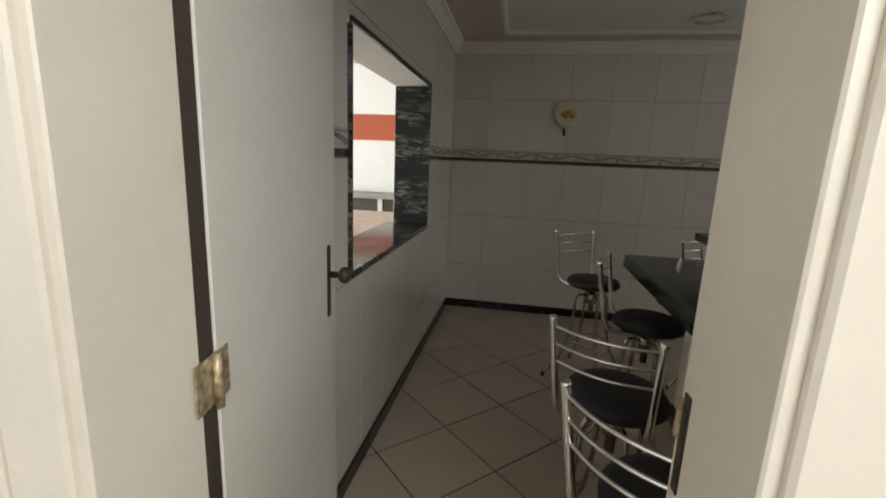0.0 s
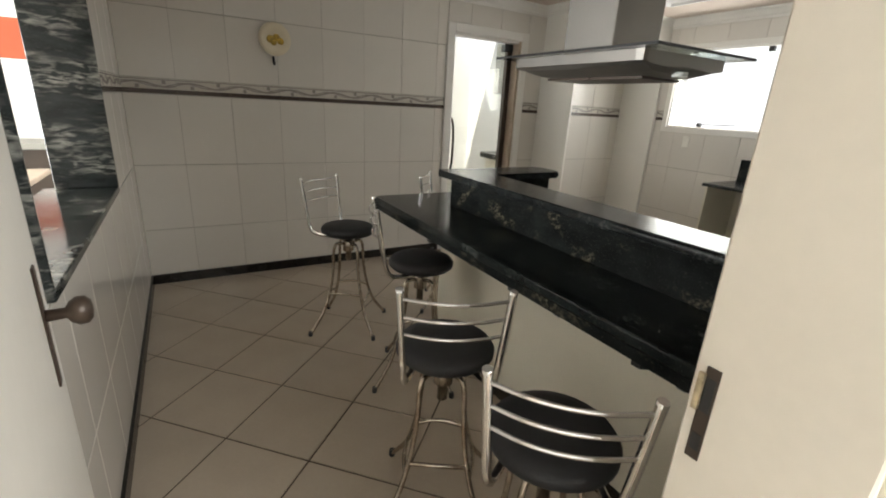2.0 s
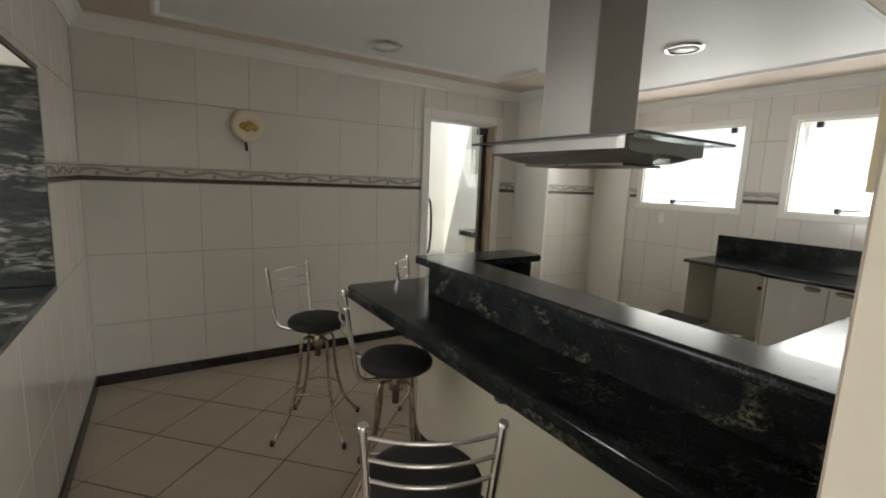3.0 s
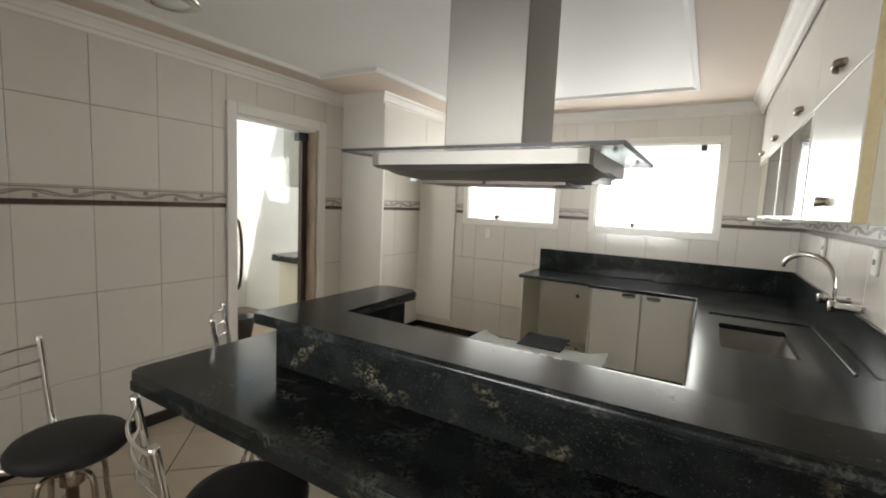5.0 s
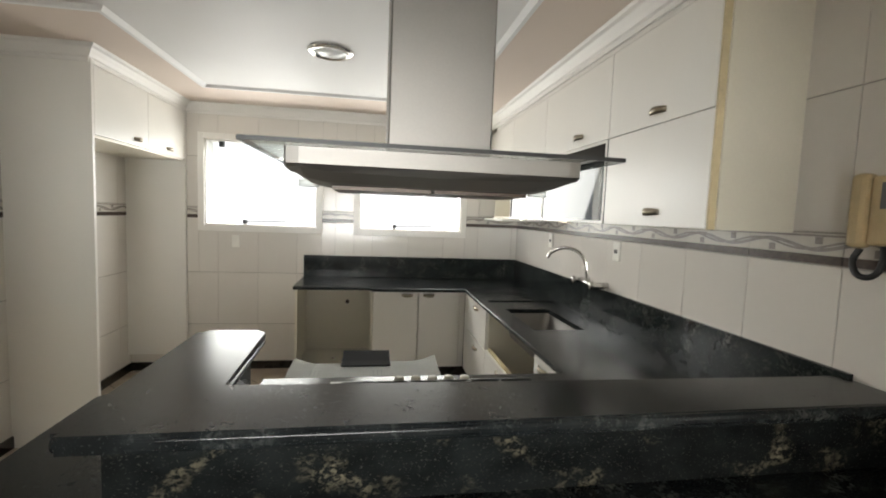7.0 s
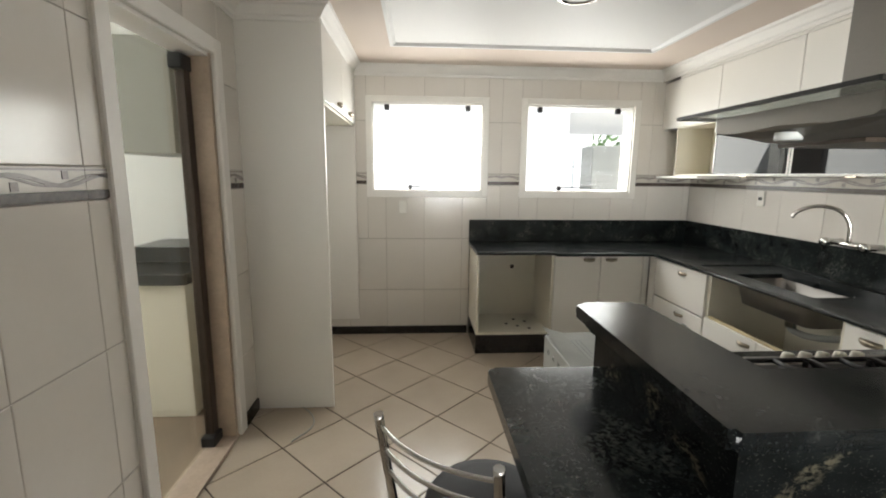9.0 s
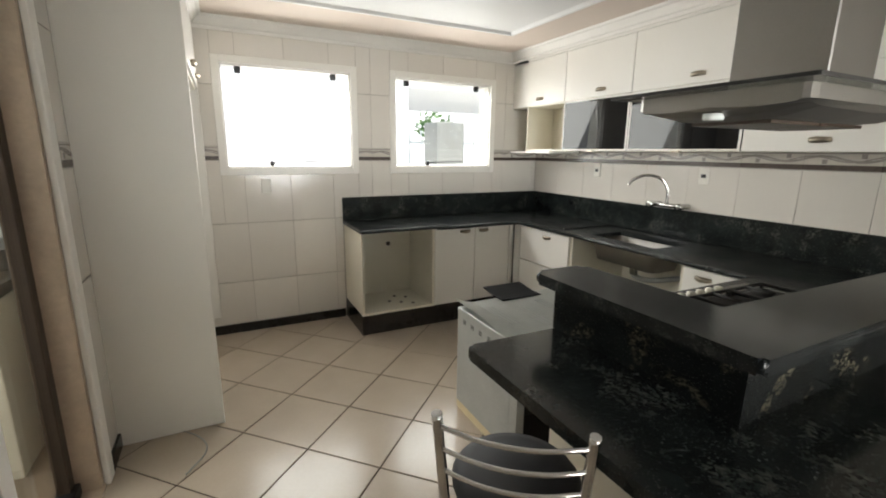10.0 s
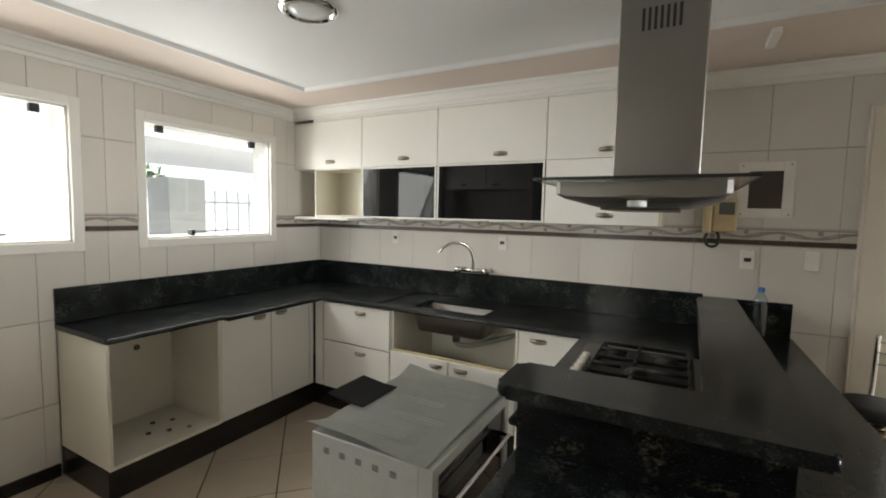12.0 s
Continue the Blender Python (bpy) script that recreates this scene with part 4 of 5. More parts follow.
def upper_cabinet(label, x0, x1, fronts):
    c = thing("wall_cabinet", ((x0 + x1) / 2, S + 0.17, uz0), label, "cabinet", "kitchen wall cabinets")
    t = 0.016
    bs = [(x0, x0 + t, S, YU, uz0, uz1), (x1 - t, x1, S, YU, uz0, uz1), (x0 + t, x1 - t, S, S + 0.006, uz0, uz1)]
    bs += [(x0 + t, x1 - t, S + 0.006, YU, z, z + t) for z in (uz0, uzm - 0.008, uz1 - t)]
    for nm, b in zip(("side_panel", "side_panel", "back_panel", "shelf", "shelf", "shelf"), bs):
        solid(nm, [b], M_CREAM, c)
    solid("filler", [(x0, x1, S, YU + 0.015, uz1 + 0.001, ZB - 0.001)], M_LAMINATE, c)
    for z0, z1, m, hx, hz in fronts:
        d = solid("door", [(x0 + 0.002, x1 - 0.002, YU + 0.001, YU + 0.018, z0 + 0.002, z1 - 0.002)], m, c, "black glass lift door in a white frame" if m is M_DARKGLASS else "", bevel=0.002)
        if m is M_DARKGLASS:
            solid("frame", frame_boxes(x0 + 0.016, x1 - 0.016, z0 + 0.016, z1 - 0.016, 0.013, lambda a, b, p, q: (a, b, YU + 0.003, YU + 0.0215, p, q)), M_LAMINATE, d, "white aluminium frame")
            solid("pull", [((x0 + x1) / 2 - 0.03, (x0 + x1) / 2 + 0.03, YU + 0.002, YU + 0.035, z0 - 0.006, z0 + 0.004)], M_NICKEL, d)
        elif hz:
            handle(d, (hx, YU + 0.018, hz), (1, 0, 0), (0, 1, 0))
    return c


upper_cabinet("white wall cabinet with upper and lower flap doors", 1.645, 2.33, [(uzm, uz1, M_LAMINATE, 1.95, uzm + 0.05), (uz0, uzm, M_LAMINATE, 1.95, uz0 + 0.06)])
upper_cabinet("white wall cabinet with a black glass lower flap", 2.332, 3.15, [(uzm, uz1, M_LAMINATE, 2.65, uzm + 0.055), (uz0, uzm, M_DARKGLASS, 0, 0)])
upper_cabinet("white wall cabinet with a black glass lower flap", 3.152, 3.86, [(uzm, uz1, M_LAMINATE, 3.45, uzm + 0.055), (uz0, uzm, M_DARKGLASS, 0, 0)])
uc = upper_cabinet("white wall cabinet over an open cream niche", 3.862, 4.40, [(uzm, uz1, M_LAMINATE, 4.2, uzm + 0.055)])
solid("open_shelf", [(3.98, 4.6, S + 0.01, YU + 0.05, uz0 - 0.022, uz0 - 0.002)], M_LAMINATE, uc, "white shelf under the niche", bevel=0.003)
solid("end_filler", [(4.40, E - 0.002, S, YU + 0.004, uzm, uz1)], M_LAMINATE, uc)
solid("yellow_edge", [(1.637, 1.645, YU - 0.01, YU + 0.016, uz0, uz1)], M_YELLOWEDGE, scene.objects["wall_cabinet"], "yellowed bare edge")
solid("end_panel", [(1.629, 1.645, S, YU - 0.01, uz0, ZB - 0.001)], M_CREAM, scene.objects["wall_cabinet"])

# ---- fridge surround ----
fs = thing("fridge_surround", (3.9, 4.05, 0), "tall white fridge niche with cupboards above", "cabinet")
solid("side_panel", [(3.28, 3.305, 3.78, N, 0.0, ZB - 0.001)], M_LAMINATE, fs, bevel=0.002)
solid("side_panel", [(4.60, E - 0.001, 3.78, N, 0.16, ZB - 0.001)], M_LAMINATE, fs, bevel=0.002)
solid("top_box", [(3.305, 4.60, 3.80, N, 1.93, ZB - 0.001)], M_CREAM, fs)
for a, b, hp in ((3.307, 3.952, 3.8), (3.956, 4.598, 4.3)):
    d = solid("door", [(a, b, 3.781, 3.799, 1.945, 2.36)], M_LAMINATE, fs, bevel=0.002)
    handle(d, (hp, 3.781, 1.99), (1, 0, 0), (0, -1, 0))

# ---- old oven ----
oven = thing("built_in_oven", (2.6, 2.1, 0), "uninstalled built-in oven in a grey sheet casing on the floor", "oven")
OX0, OX1, OY0, OY1, OZ = 2.27, 2.87, 1.72, 2.52, 0.635
bm = bmesh.new()
box(bm, OX0 + 0.06, OX1, OY0, OY1, 0.05, OZ, 0.004)
part("casing", bm, M_GALV, oven)
solid("front_flange", [(OX0, OX0 + 0.06, OY1 - 0.045, OY1, 0.05, OZ), (OX0, OX0 + 0.06, OY0, OY0 + 0.045, 0.05, OZ), (OX0, OX0 + 0.06, OY0 + 0.045, OY1 - 0.045, OZ - 0.04, OZ)], M_GALV, oven, "grey front flange")
fr = solid("glass_front", [(OX0 + 0.012, OX0 + 0.058, OY0 + 0.05, OY1 - 0.05, 0.06, OZ - 0.045)], M_DARKGLASS, oven, "black glass oven door")
bm = bmesh.new()
tube(bm, [(OX0 + 0.012, OY0 + 0.1, 0.47), (OX0 - 0.04, OY0 + 0.1, 0.47), (OX0 - 0.04, OY1 - 0.1, 0.47), (OX0 + 0.012, OY1 - 0.1, 0.47)], 0.011, 8)
part("handle", bm, M_CHROME, fr, "steel oven door handle")
solid("base", [(OX0 + 0.05, OX1, OY0 + 0.004, OY1 - 0.004, 0, 0.05)], M_YELLOWEDGE, oven, "yellowed base skid")
for k in range(5):
    xx = 2.43 + 0.085 * k
    for j in range(3):
        solid("vent_slot", [(xx, xx + 0.03, OY1 - 0.002, OY1 + 0.0015, 0.557 + 0.009 * j, 0.562 + 0.009 * j)], M_BLACKPLASTIC, oven)
    solid("vent_recess", [(xx - 0.003, xx + 0.033, OY1 - 0.002, OY1 + 0.0008, 0.553, 0.584)], M_PRINT, oven)
# loose curled top sheet
bm = bmesh.new()
nx, ny = 10, 14
grid = []
for i in range(nx + 1):
    row = []
    for j in range(ny + 1):
        u, v = i / nx, j / ny
        z = OZ + 0.004 + 0.06 * max(0, abs(v - 0.5) * 2 - 0.72) ** 1.2 * 3 * u + 0.006 * math.sin(7 * u + 4 * v) + 0.006
        row.append(bm.verts.new((OX0 + 0.03 + u * (OX1 - OX0 - 0.01), OY0 - 0.01 + v * (OY1 - OY0 + 0.02), z)))
    grid.append(row)
fcs = [bm.faces.new((grid[i][j], grid[i + 1][j], grid[i + 1][j + 1], grid[i][j + 1])) for i in range(nx) for j in range(ny)]
bmesh.ops.solidify(bm, geom=fcs, thickness=0.004)
ts = part("top_sheet", bm, M_CARD, oven, "pale curled insulation sheet printed in grey")
for k in range(4):
    yy = OY0 + 0.14 + 0.17 * k
    xx = OX0 + 0.12 + 0.09 * (k % 2)
    for j in range(3):
        solid("print_bar", [(xx, xx + 0.26, yy + 0.022 * j, yy + 0.022 * j + 0.004, OZ + 0.016, OZ + 0.0185)], M_PRINT, ts)
flap = thing("black_tray", (2.9, 2.1, 0.63), "bent black sheet tray lying against the oven", "tray")
bm = bmesh.new()
prof = [(2.80, 0.653), (2.88, 0.653), (3.02, 0.672), (3.022, 0.677), (2.878, 0.659), (2.80, 0.658)]
a = [bm.verts.new((x, 1.98, z)) for x, z in prof]
b = [bm.verts.new((x, 2.26, z)) for x, z in prof]
bm.faces.new(a)
bm.faces.new(b[::-1])
for i in range(6):
    bm.faces.new((a[i], a[(i + 1) % 6], b[(i + 1) % 6], b[i]))
part("sheet", bm, M_MATTBLACK, flap)

# ---- bar stools ----
def bar_stool(spin):
    """spin: how far the seat is turned on its post, in degrees; the feet keep to the room."""
    st = thing("bar_stool", (0, 0, 0), "chrome swivel bar stool with a round black vinyl seat", "stool", "stools at the bar")

    def stool_part(name, bm, material, parent, label=""):
        bmesh.ops.scale(bm, vec=(1, 1, 1.053), verts=bm.verts)
        return part(name, bm, material, parent, label)

    bm = bmesh.new()
    lathe(bm, [(0.05, 0.615), (0.155, 0.617), (0.167, 0.628), (0.168, 0.645), (0.156, 0.66), (0.12, 0.67), (0.03, 0.673)], (0, 0, 0), 32)
    seat = stool_part("seat", bm, M_VINYL, st, "round padded black vinyl seat")
    bm = bmesh.new()
    lathe(bm, [(0.018, 0.44), (0.018, 0.595), (0.07, 0.6), (0.07, 0.6148)], (0, 0, 0), 16)
    stool_part("swivel_post", bm, M_DULLCHROME, st)
    bm = bmesh.new()
    lathe(bm, [(0.028, 0.5), (0.034, 0.505), (0.034, 0.565), (0.028, 0.57)], (0, 0, 0), 16)
    stool_part("hub", bm, M_DULLCHROME, st)
    for k in range(4):
        a = radians(13 + spin) + k * math.pi / 2
        c, s = math.cos(a), math.sin(a)
        pts = [(0.03, 0.55), (0.085, 0.562), (0.108, 0.53), (0.11, 0.42), (0.132, 0.28), (0.18, 0.14), (0.258, 0.045), (0.285, 0.012)]
        bm = bmesh.new()
        tube(bm, [(r * c, r * s, z) for r, z in pts], 0.0095, 8, 2)
        leg = stool_part("leg", bm, M_DULLCHROME, st, "bent worn chrome leg")
        bm = bmesh.new()
        lathe(bm, [(0.012, 0), (0.014, 0.006), (0.012, 0.03)], (0.286 * c, 0.286 * s, 0), 10)
        stool_part("foot_cap", bm, M_BLACKPLASTIC, leg, "black rubber foot")
    for k in range(4):
        a0 = radians(13 + spin) + k * math.pi / 2
        a1 = a0 + math.pi / 2
        am = (a0 + a1) / 2
        z = 0.2 if k % 2 else 0.245
        r = 0.157 if k % 2 else 0.145
        bm = bmesh.new()
        tube(bm, [(r * math.cos(a0), r * math.sin(a0), z), (r * 0.84 * math.cos(am - 0.3), r * 0.84 * math.sin(am - 0.3), z + 0.012), (r * 0.84 * math.cos(am + 0.3), r * 0.84 * math.sin(am + 0.3), z + 0.012), (r * math.cos(a1), r * math.sin(a1), z)], 0.0075, 8, 2)
        stool_part("stretcher", bm, M_DULLCHROME, st, "bowed chrome foot rod")
    for s in (-1, 1):
        bm = bmesh.new()
        tube(bm, [(s * 0.1, -0.05, 0.606), (s * 0.125, -0.14, 0.606), (s * 0.138, -0.19, 0.625), (s * 0.145, -0.21, 0.74), (s * 0.155, -0.24, 0.935)], 0.0115, 8, 2)
        stool_part("back_post", bm, M_CHROME, st)
    for z, yb, hw in ((0.905, -0.235, 0.152), (0.85, -0.227, 0.15), (0.795, -0.218, 0.147)):
        bm = bmesh.new()
        tube(bm, [(-hw, yb, z), (-hw * 0.5, yb - 0.028, z), (0, yb - 0.037, z), (hw * 0.5, yb - 0.028, z), (hw, yb, z)], 0.005, 8, 2)
        stool_part("back_rod", bm, M_CHROME, st, "slim curved chrome back rod")
    return st


for x, y, a in ((0.753, 3.04, 150), (0.91, 2.32, 108), (0.603, 1.533, 26), (0.635, 1.04, 44), (1.56, 3.05, 130)):
    bar_stool(a).matrix_basis = pose(x, y, 0, 0, 0, -a)

# ---- small things ----
plate = thing("wall_plate", (0.588, N - 0.02, 1.86), "cream decorative plate with painted fruit hung on the wall", "plate")
bm = bmesh.new()
lathe(bm, [(0.06, -0.002), (0.08, -0.006), (0.118, -0.022), (0.118, -0.026), (0.08, -0.014), (0.01, -0.01)], (0.588, N, 1.865), 28, "y")
part("dish", bm, M_PLATE, plate)
for dx, dz, r in ((-0.03, 0.0, 0.03), (0.015, 0.012, 0.03), (0.045, -0.01, 0.026), (-0.005, -0.02, 0.024)):
    bm = bmesh.new()
    lathe(bm, [(r, -0.011), (r * 0.8, -0.02), (r * 0.2, -0.024)], (0.588 + dx, N, 1.865 + dz), 14, "y")
    part("fruit", bm, M_FRUIT, plate, "painted yellow fruit")
hk = thing("wall_hook", (0.573, N - 0.02, 1.7), "small dark hook hanging under the plate", "hook")
bm = bmesh.new()
tube(bm, [(0.573, N - 0.002, 1.74), (0.573, N - 0.012, 1.72), (0.573, N - 0.02, 1.69), (0.573, N - 0.035, 1.685), (0.573, N - 0.04, 1.70)], 0.009, 8, 1)
part("stem", bm, M_IRON, hk)


def downlight(x, y):
    d = thing("downlight", (x, y, ZC - 0.02), "round recessed ceiling light with a steel ring and frosted glass", "ceiling light", "ceiling lights")
    bm = bmesh.new()
    lathe(bm, [(0.135, 0), (0.135, -0.006), (0.12, -0.016), (0.1, -0.018), (0.095, -0.006)], (x, y, ZC), 32)
    part("ring", bm, M_CHROME, d)
    bm = bmesh.new()
    lathe(bm, [(0.094, -0.007), (0.094, -0.011), (0.05, -0.02), (0.005, -0.023)], (x, y, ZC), 32)
    part("glass", bm, M_LAMPGLASS, d, "frosted glass lens")


downlight(1.43, 3.66)
downlight(3.03, 2.37)

inter = thing("intercom", (1.3, S + 0.03, 1.58), "yellowed video intercom with a handset and curled cord", "intercom")
bm = bmesh.new()
box(bm, 1.235, 1.36, S + 0.001, S + 0.05, 1.50, 1.70, 0.01, 2)
part("body", bm, M_IVORY, inter)
solid("screen", [(1.25, 1.33, S + 0.05, S + 0.053, 1.605, 1.68)], M_GREYSCREEN, inter, "grey screen", bevel=0.001)
bm = bmesh.new()
box(bm, 1.362, 1.412, S + 0.012, S + 0.06, 1.49, 1.71, 0.016, 2)
part("handset", bm, M_IVORY, inter, "yellowed handset")
bm = bmesh.new()
tube(bm, [(1.385, S + 0.03, 1.49), (1.40, S + 0.04, 1.45), (1.375, S + 0.045, 1.405), (1.33, S + 0.04, 1.41), (1.32, S + 0.03, 1.46), (1.33, S + 0.02, 1.5)], 0.009, 8, 2)
part("cord", bm, M_BLACKPLASTIC, inter, "curled black cord")

vp = thing("wall_hatch", (1.09, S + 0.01, 1.74), "white framed wall recess with a dark brown panel", "wall panel")
solid("plate", frame_boxes(1.02, 1.185, 1.645, 1.865, 0.055, lambda a, b, c, d: (a, b, S + 0.001, S + 0.012, c, d)), M_SOCKET, vp, bevel=0.002)
solid("panel", [(1.02, 1.185, S + 0.001, S + 0.006, 1.645, 1.865)], M_BROWNPANEL, vp, "dark brown panel")
for xx in (0.985, 1.22):
    for zz in (1.61, 1.90):
        bm = bmesh.new()
        lathe(bm, [(0.006, 0), (0.005, 0.003)], (xx, S + 0.012, zz), 8, "y")
        part("screw", bm, M_NICKEL, vp)


def socket(x, y, z, face, holes=True):
    s = thing("wall_socket", (x, y, z), "white plastic wall socket on the tiles", "socket", "wall sockets")
    bm = bmesh.new()
    if face == "y":
        box(bm, x - 0.036, x + 0.036, y, y + 0.012, z - 0.058, z + 0.058, 0.004)
    else:
        box(bm, x - 0.012, x, y - 0.036, y + 0.036, z - 0.058, z + 0.058, 0.004)
    part("cover", bm, M_SOCKET, s)
    if holes:
        b = (x - 0.018, x + 0.018, y + 0.012, y + 0.0135, z - 0.012, z + 0.012) if face == "y" else (x - 0.0135, x - 0.012, y - 0.018, y + 0.018, z - 0.012, z + 0.012)
        solid("socket_face", [b], M_BLACKPLASTIC, s)


for x, z in ((2.74, 1.36), (3.74, 1.36), (1.165, 1.335)):
    socket(x, S + 0.001, z, "y")
socket(0.86, S + 0.001, 1.35, "y", False)
socket(E - 0.001, 3.36, 1.22, "x", False)

BX, BY = 1.09, 0.70
bot = thing("water_bottle", (BX, BY, ZL), "clear plastic water bottle with a blue cap", "bottle")
bm = bmesh.new()
prof = [(0.033, 0), (0.039, 0.008)]
for k in range(7):
    prof += [(0.039, 0.02 + 0.026 * k), (0.0365, 0.033 + 0.026 * k)]
prof += [(0.039, 0.205), (0.036, 0.225), (0.016, 0.262), (0.0135, 0.272)]
lathe(bm, prof, (BX, BY, ZL + 0.0005), 22)
part("bottle_body", bm, M_PET, bot)
bm = bmesh.new()
lathe(bm, [(0.0385, 0.022), (0.0385, 0.1), (0.004, 0.1005)], (BX, BY, ZL + 0.0015), 22)
part("water", bm, M_WINGLASS, bot, "clear water in the lower part")
bm = bmesh.new()
lathe(bm, [(0.0172, 0.273), (0.0172, 0.292), (0.0155, 0.295)], (BX, BY, ZL), 16)
part("cap", bm, M_BLUECAP, bot, "blue screw cap")
bm = bmesh.new()
tube(bm, [(3.35, 4.05, 0.004), (3.2, 3.9, 0.004), (3.05, 3.85, 0.004), (2.9, 3.95, 0.004)], 0.004, 6, 2)
tagged(part("cable", bm, M_GREYPAINT), "thin grey cable lying on the floor", "cable")

cb = thing("ceiling_bracket", (1.2, 1.2, ZB - 0.03), "small white bracket fixed under the ceiling border", "bracket")
solid("bar", [(1.17, 1.21, 1.12, 1.32, ZB - 0.035, ZB - 0.0005)], M_LAMINATE, cb, bevel=0.004)

# ---- wall tiles ----
ROWS = ((0.0, 0.435), (0.435, 0.925), (0.925, 1.425), (1.53, 1.985), (1.985, 2.462))
PITCH, GAP = 0.352, 0.0022
made = {}


def cut(rects, hole):
    out = []
    for a0, a1, z0, z1 in rects:
        h0, h1, k0, k1 = hole
        if h1 <= a0 or h0 >= a1 or k1 <= z0 or k0 >= z1:
            out.append((a0, a1, z0, z1))
            continue
        if h0 > a0:
            out.append((a0, h0, z0, z1))
        if h1 < a1:
            out.append((h1, a1, z0, z1))
        m0, m1 = max(a0, h0), min(a1, h1)
        if k0 > z0:
            out.append((m0, m1, z0, k0))
        if k1 < z1:
            out.append((m0, m1, k1, z1))
    return out


def tile_mesh(w, h):
    """Tile lying in the xz plane, facing -y, with eased edges."""
    key = (round(w, 3), round(h, 3))
    if key not in made:
        bm = bmesh.new()
        e = 0.0025
        back = [bm.verts.new((x * w / 2, 0.006, z * h / 2)) for x, z in ((-1, -1), (1, -1), (1, 1), (-1, 1))]
        mid = [bm.verts.new((x * w / 2, 0.0015, z * h / 2)) for x, z in ((-1, -1), (1, -1), (1, 1), (-1, 1))]
        fr = [bm.verts.new((x * (w / 2 - e), 0.0, z * (h / 2 - e))) for x, z in ((-1, -1), (1, -1), (1, 1), (-1, 1))]
        bm.faces.new(fr)
        for i in range(4):
            j = (i + 1) % 4
            bm.faces.new((mid[i], mid[j], fr[j], fr[i]))
            bm.faces.new((back[i], back[j], mid[j], mid[i]))
        made[key] = mesh_of("tile", bm, M_WALLTILE)
    return made[key]


def band_bits(parent, a0, a1, place, rot):
    """Decor strip: cream strip with a wave, small squares and a dark foot line."""
    w = a1 - a0
    c = (a0 + a1) / 2
    key = ("band", round(w, 3))
    if key not in made:
        ms = []
        bm = bmesh.new()
        box(bm, -w / 2, w / 2, -0.001, 0.006, 1.458, 1.528)
        ms.append(("band_strip", mesh_of("band_strip", bm, M_BANDCREAM)))
        bm = bmesh.new()
        box(bm, -w / 2, w / 2, -0.003, 0.006, 1.428, 1.456)
        ms.append(("foot_line", mesh_of("foot_line", bm, M_BANDDARK)))
        bm = bmesh.new()
        box(bm, -w / 2, w / 2, -0.0025, 0.0, 1.517, 1.5235)
        for ph, th in ((0.0, 0.006), (0.9, 0.0035)):
            n = 16
            prev = None
            for i in range(n + 1):
                x = -w / 2 + w * i / n
                z = 1.489 + 0.016 * math.sin(2 * math.pi * (x + w / 2) / PITCH + ph)
                cur = [bm.verts.new((x, -0.003, z - th)), bm.verts.new((x, -0.003, z + th)), bm.verts.new((x, -0.001, z + th)), bm.verts.new((x, -0.001, z - th))]
                if prev:
                    for k in range(4):
                        bm.faces.new((prev[k], prev[(k + 1) % 4], cur[(k + 1) % 4], cur[k]))
                prev = cur
        for s, z in ((-0.22, 1.474), (0.27, 1.504)):
            if w > 0.2:
                box(bm, s * w - 0.012, s * w + 0.012, -0.003, -0.0005, z - 0.012, z + 0.012)
        ms.append(("wave_relief", mesh_of("wave_relief", bm, M_BANDGREY)))
        made[key] = ms
    for name, me in made[key]:
        ob = new(name, me)
        ob.parent = parent
        ob.matrix_basis = place(c, 0.0) @ rot


def tile_wall(parent, a_min, a_max, offset, holes, place, rot):
    k0, k1 = math.floor((a_min - offset) / PITCH), math.ceil((a_max - offset) / PITCH)
    for k in range(k0, k1):
        a0, a1 = max(a_min, offset + k * PITCH), min(a_max, offset + (k + 1) * PITCH)
        if a1 - a0 < 0.012:
            continue
        for z0, z1 in ROWS:
            rects = [(a0, a1, z0, z1)]
            for h in holes:
                rects = cut(rects, h)
            for b0, b1, c0, c1 in rects:
                if b1 - b0 < 0.012 or c1 - c0 < 0.012:
                    continue
                ob = new("tile", tile_mesh(b1 - b0 - GAP, c1 - c0 - 2 * GAP))
                ob.parent = parent
                ob.matrix_basis = place((b0 + b1) / 2, (c0 + c1) / 2) @ rot
        rects = [(a0, a1, 1.43, 1.528)]
        for h in holes:
            rects = cut(rects, h)
        for b0, b1, c0, c1 in rects:
            if b1 - b0 > 0.02 and c1 - c0 > 0.09:
                band_bits(parent, b0 + 0.001, b1 - 0.001, place, rot)


I4 = Matrix.Identity(4)
tile_wall(wall_n, W, E, 0.955, [(NX0 - 0.07, NX1 + 0.07, -1, NZ + 0.07), (W, E, -1, 0.0)], lambda a, z: Matrix.Translation((a, N, z)), I4)
tile_wall(wall_s, W, E, 1.10, [(DX0 - 0.1, DX1 + 0.1, -1, DZ + 0.1), (1.7, E, 1.56, 3.0), (1.39, E, -1, 0.9)], lambda a, z: Matrix.Translation((a, S, z)), pose(0, 0, 0, 0, 0, 180))
eh = [(y0 - 0.05, y1 + 0.05, WZ0 - 0.05, WZ1 + 0.05) for y0, y1 in WINS] + [(S, 2.74, -1, 0.9)]
tile_wall(wall_e, S, N, 2.46, eh, lambda a, z: Matrix.Translation((E, a, z)), pose(0, 0, 0, 0, 0, -90))
tile_wall(wall_w, S, N, 0.816, [(PY0, PY1, PZ0, PZ1)], lambda a, z: Matrix.Translation((W, a, z)), pose(0, 0, 0, 0, 0, 90))

# ---- floor tiles ----
FP, FG = 0.4135, 0.0042
floor = scene.objects["floor"]
u, v = Vector((1, 1)).normalized(), Vector((1, -1)).normalized()
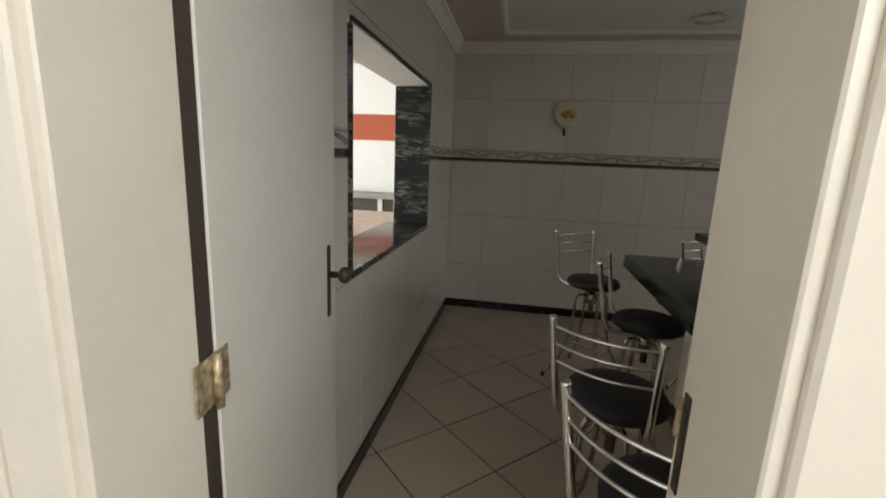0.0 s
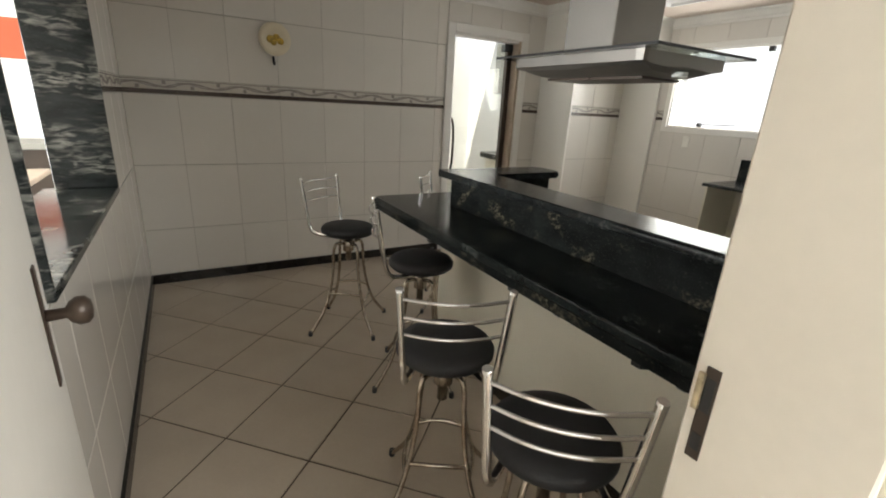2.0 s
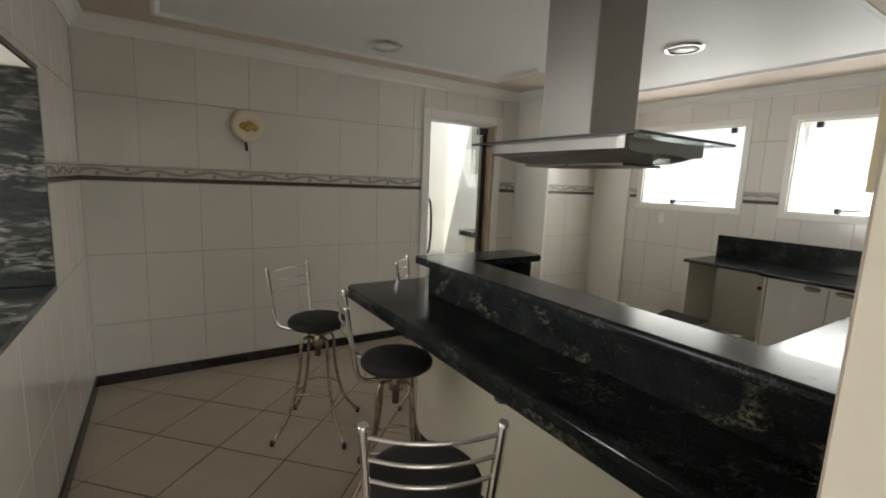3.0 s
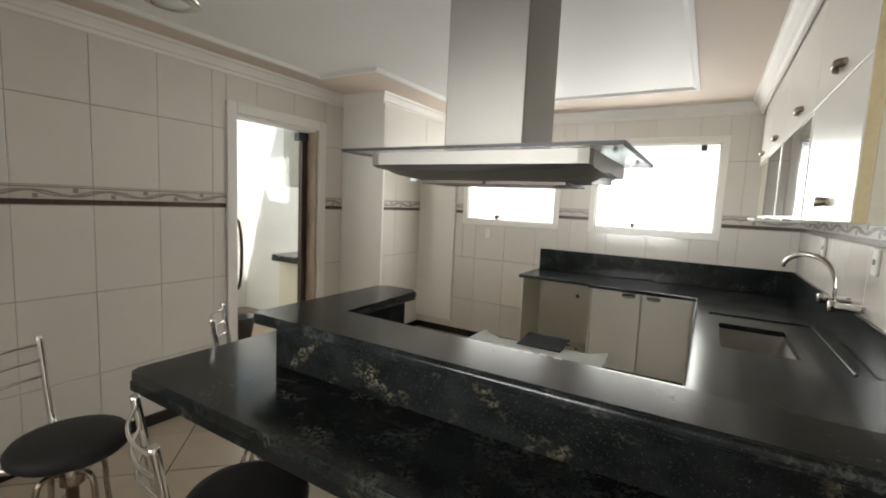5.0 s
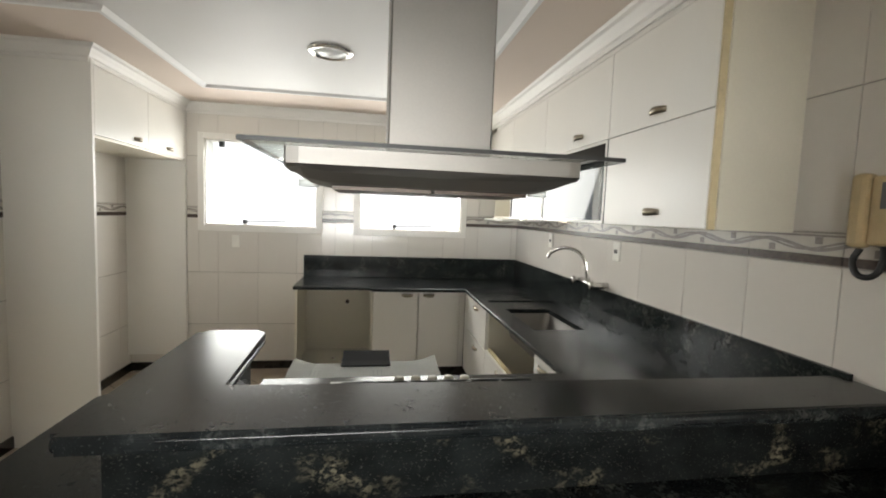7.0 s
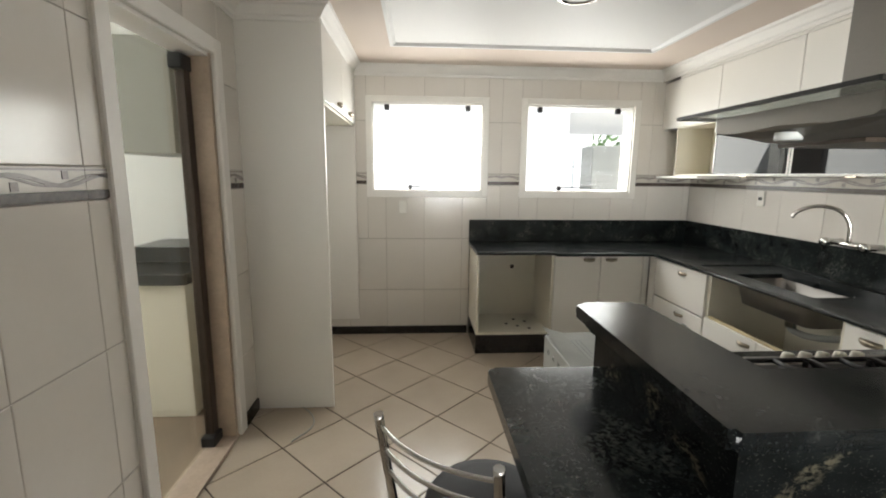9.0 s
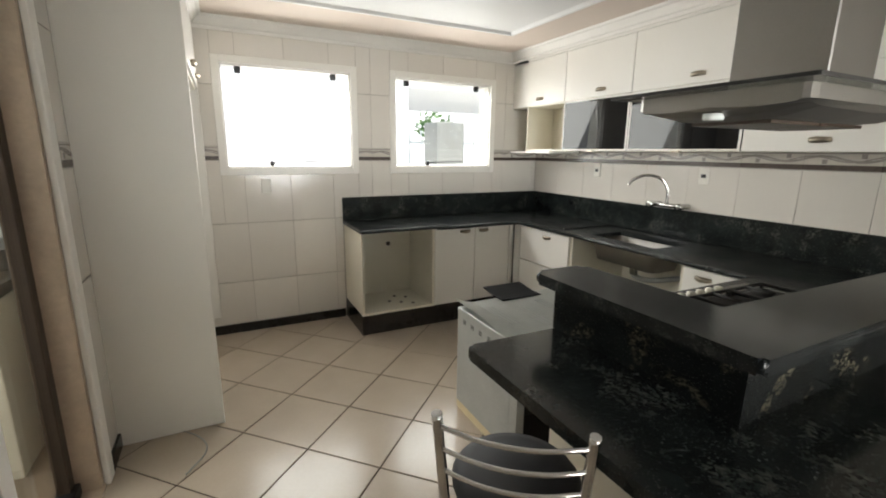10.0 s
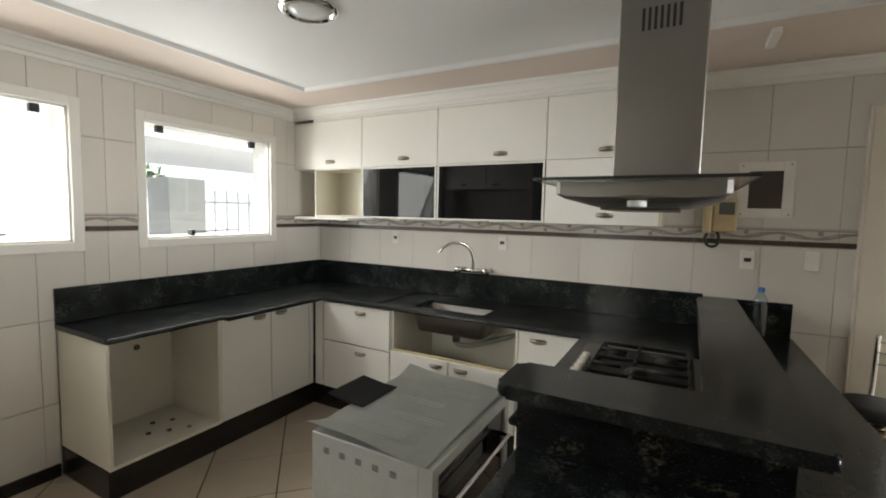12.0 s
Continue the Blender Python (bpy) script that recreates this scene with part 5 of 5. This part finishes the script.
origin = Vector((2.845, 3.40))


def clip_poly(poly, x0, x1, y0, y1):
    for axis, lim, sign in ((0, x0, 1), (0, x1, -1), (1, y0, 1), (1, y1, -1)):
        out = []
        for i, p in enumerate(poly):
            q = poly[(i + 1) % len(poly)]
            a, b = sign * (p[axis] - lim), sign * (q[axis] - lim)
            if a >= 0:
                out.append(p)
            if (a > 0 > b) or (a < 0 < b):
                t = a / (a - b)
                out.append((p[0] + (q[0] - p[0]) * t, p[1] + (q[1] - p[1]) * t))
        poly = out
        if len(poly) < 3:
            return []
    return poly


def floor_tile(poly, c):
    bm = bmesh.new()
    n = len(poly)
    lo = [bm.verts.new((x - c.x, y - c.y, -0.004)) for x, y in poly]
    hi = [bm.verts.new((x - c.x, y - c.y, -0.001)) for x, y in poly]
    tp = [bm.verts.new(((x - c.x) * 0.992, (y - c.y) * 0.992, 0.0)) for x, y in poly]
    bm.faces.new(tp)
    for i in range(n):
        j = (i + 1) % n
        bm.faces.new((lo[i], lo[j], hi[j], hi[i]))
        bm.faces.new((hi[i], hi[j], tp[j], tp[i]))
    return mesh_of("tile", bm, M_FLOORTILE)


whole = None
for i in range(-16, 16):
    for j in range(-16, 16):
        c = origin + u * (FP * (i + 0.5)) + v * (FP * (j + 0.5))
        h = FP / 2 - FG
        sq = [tuple(c + u * (h * a) + v * (h * b)) for a, b in ((-1, -1), (-1, 1), (1, 1), (1, -1))]
        area = (W, 1.85, -1.3, S - 0.16) if c.y < S - 0.16 else (W, E, S - 0.16, N)
        poly = clip_poly(sq, *area)
        if len(poly) < 3:
            continue
        full = len(poly) == 4 and all(abs(p[0] - q[0]) + abs(p[1] - q[1]) < 1e-6 for p, q in zip(poly, sq))
        if full:
            whole = whole or floor_tile(sq, c)
            me = whole
            cc = c
        else:
            cc = Vector((sum(p[0] for p in poly) / len(poly), sum(p[1] for p in poly) / len(poly)))
            if max(p[0] for p in poly) - min(p[0] for p in poly) < 0.02 or max(p[1] for p in poly) - min(p[1] for p in poly) < 0.02:
                continue
            me = floor_tile(poly, cc)
        ob = new("tile", me)
        ob.parent = floor
        ob.location = (cc.x, cc.y, 0)
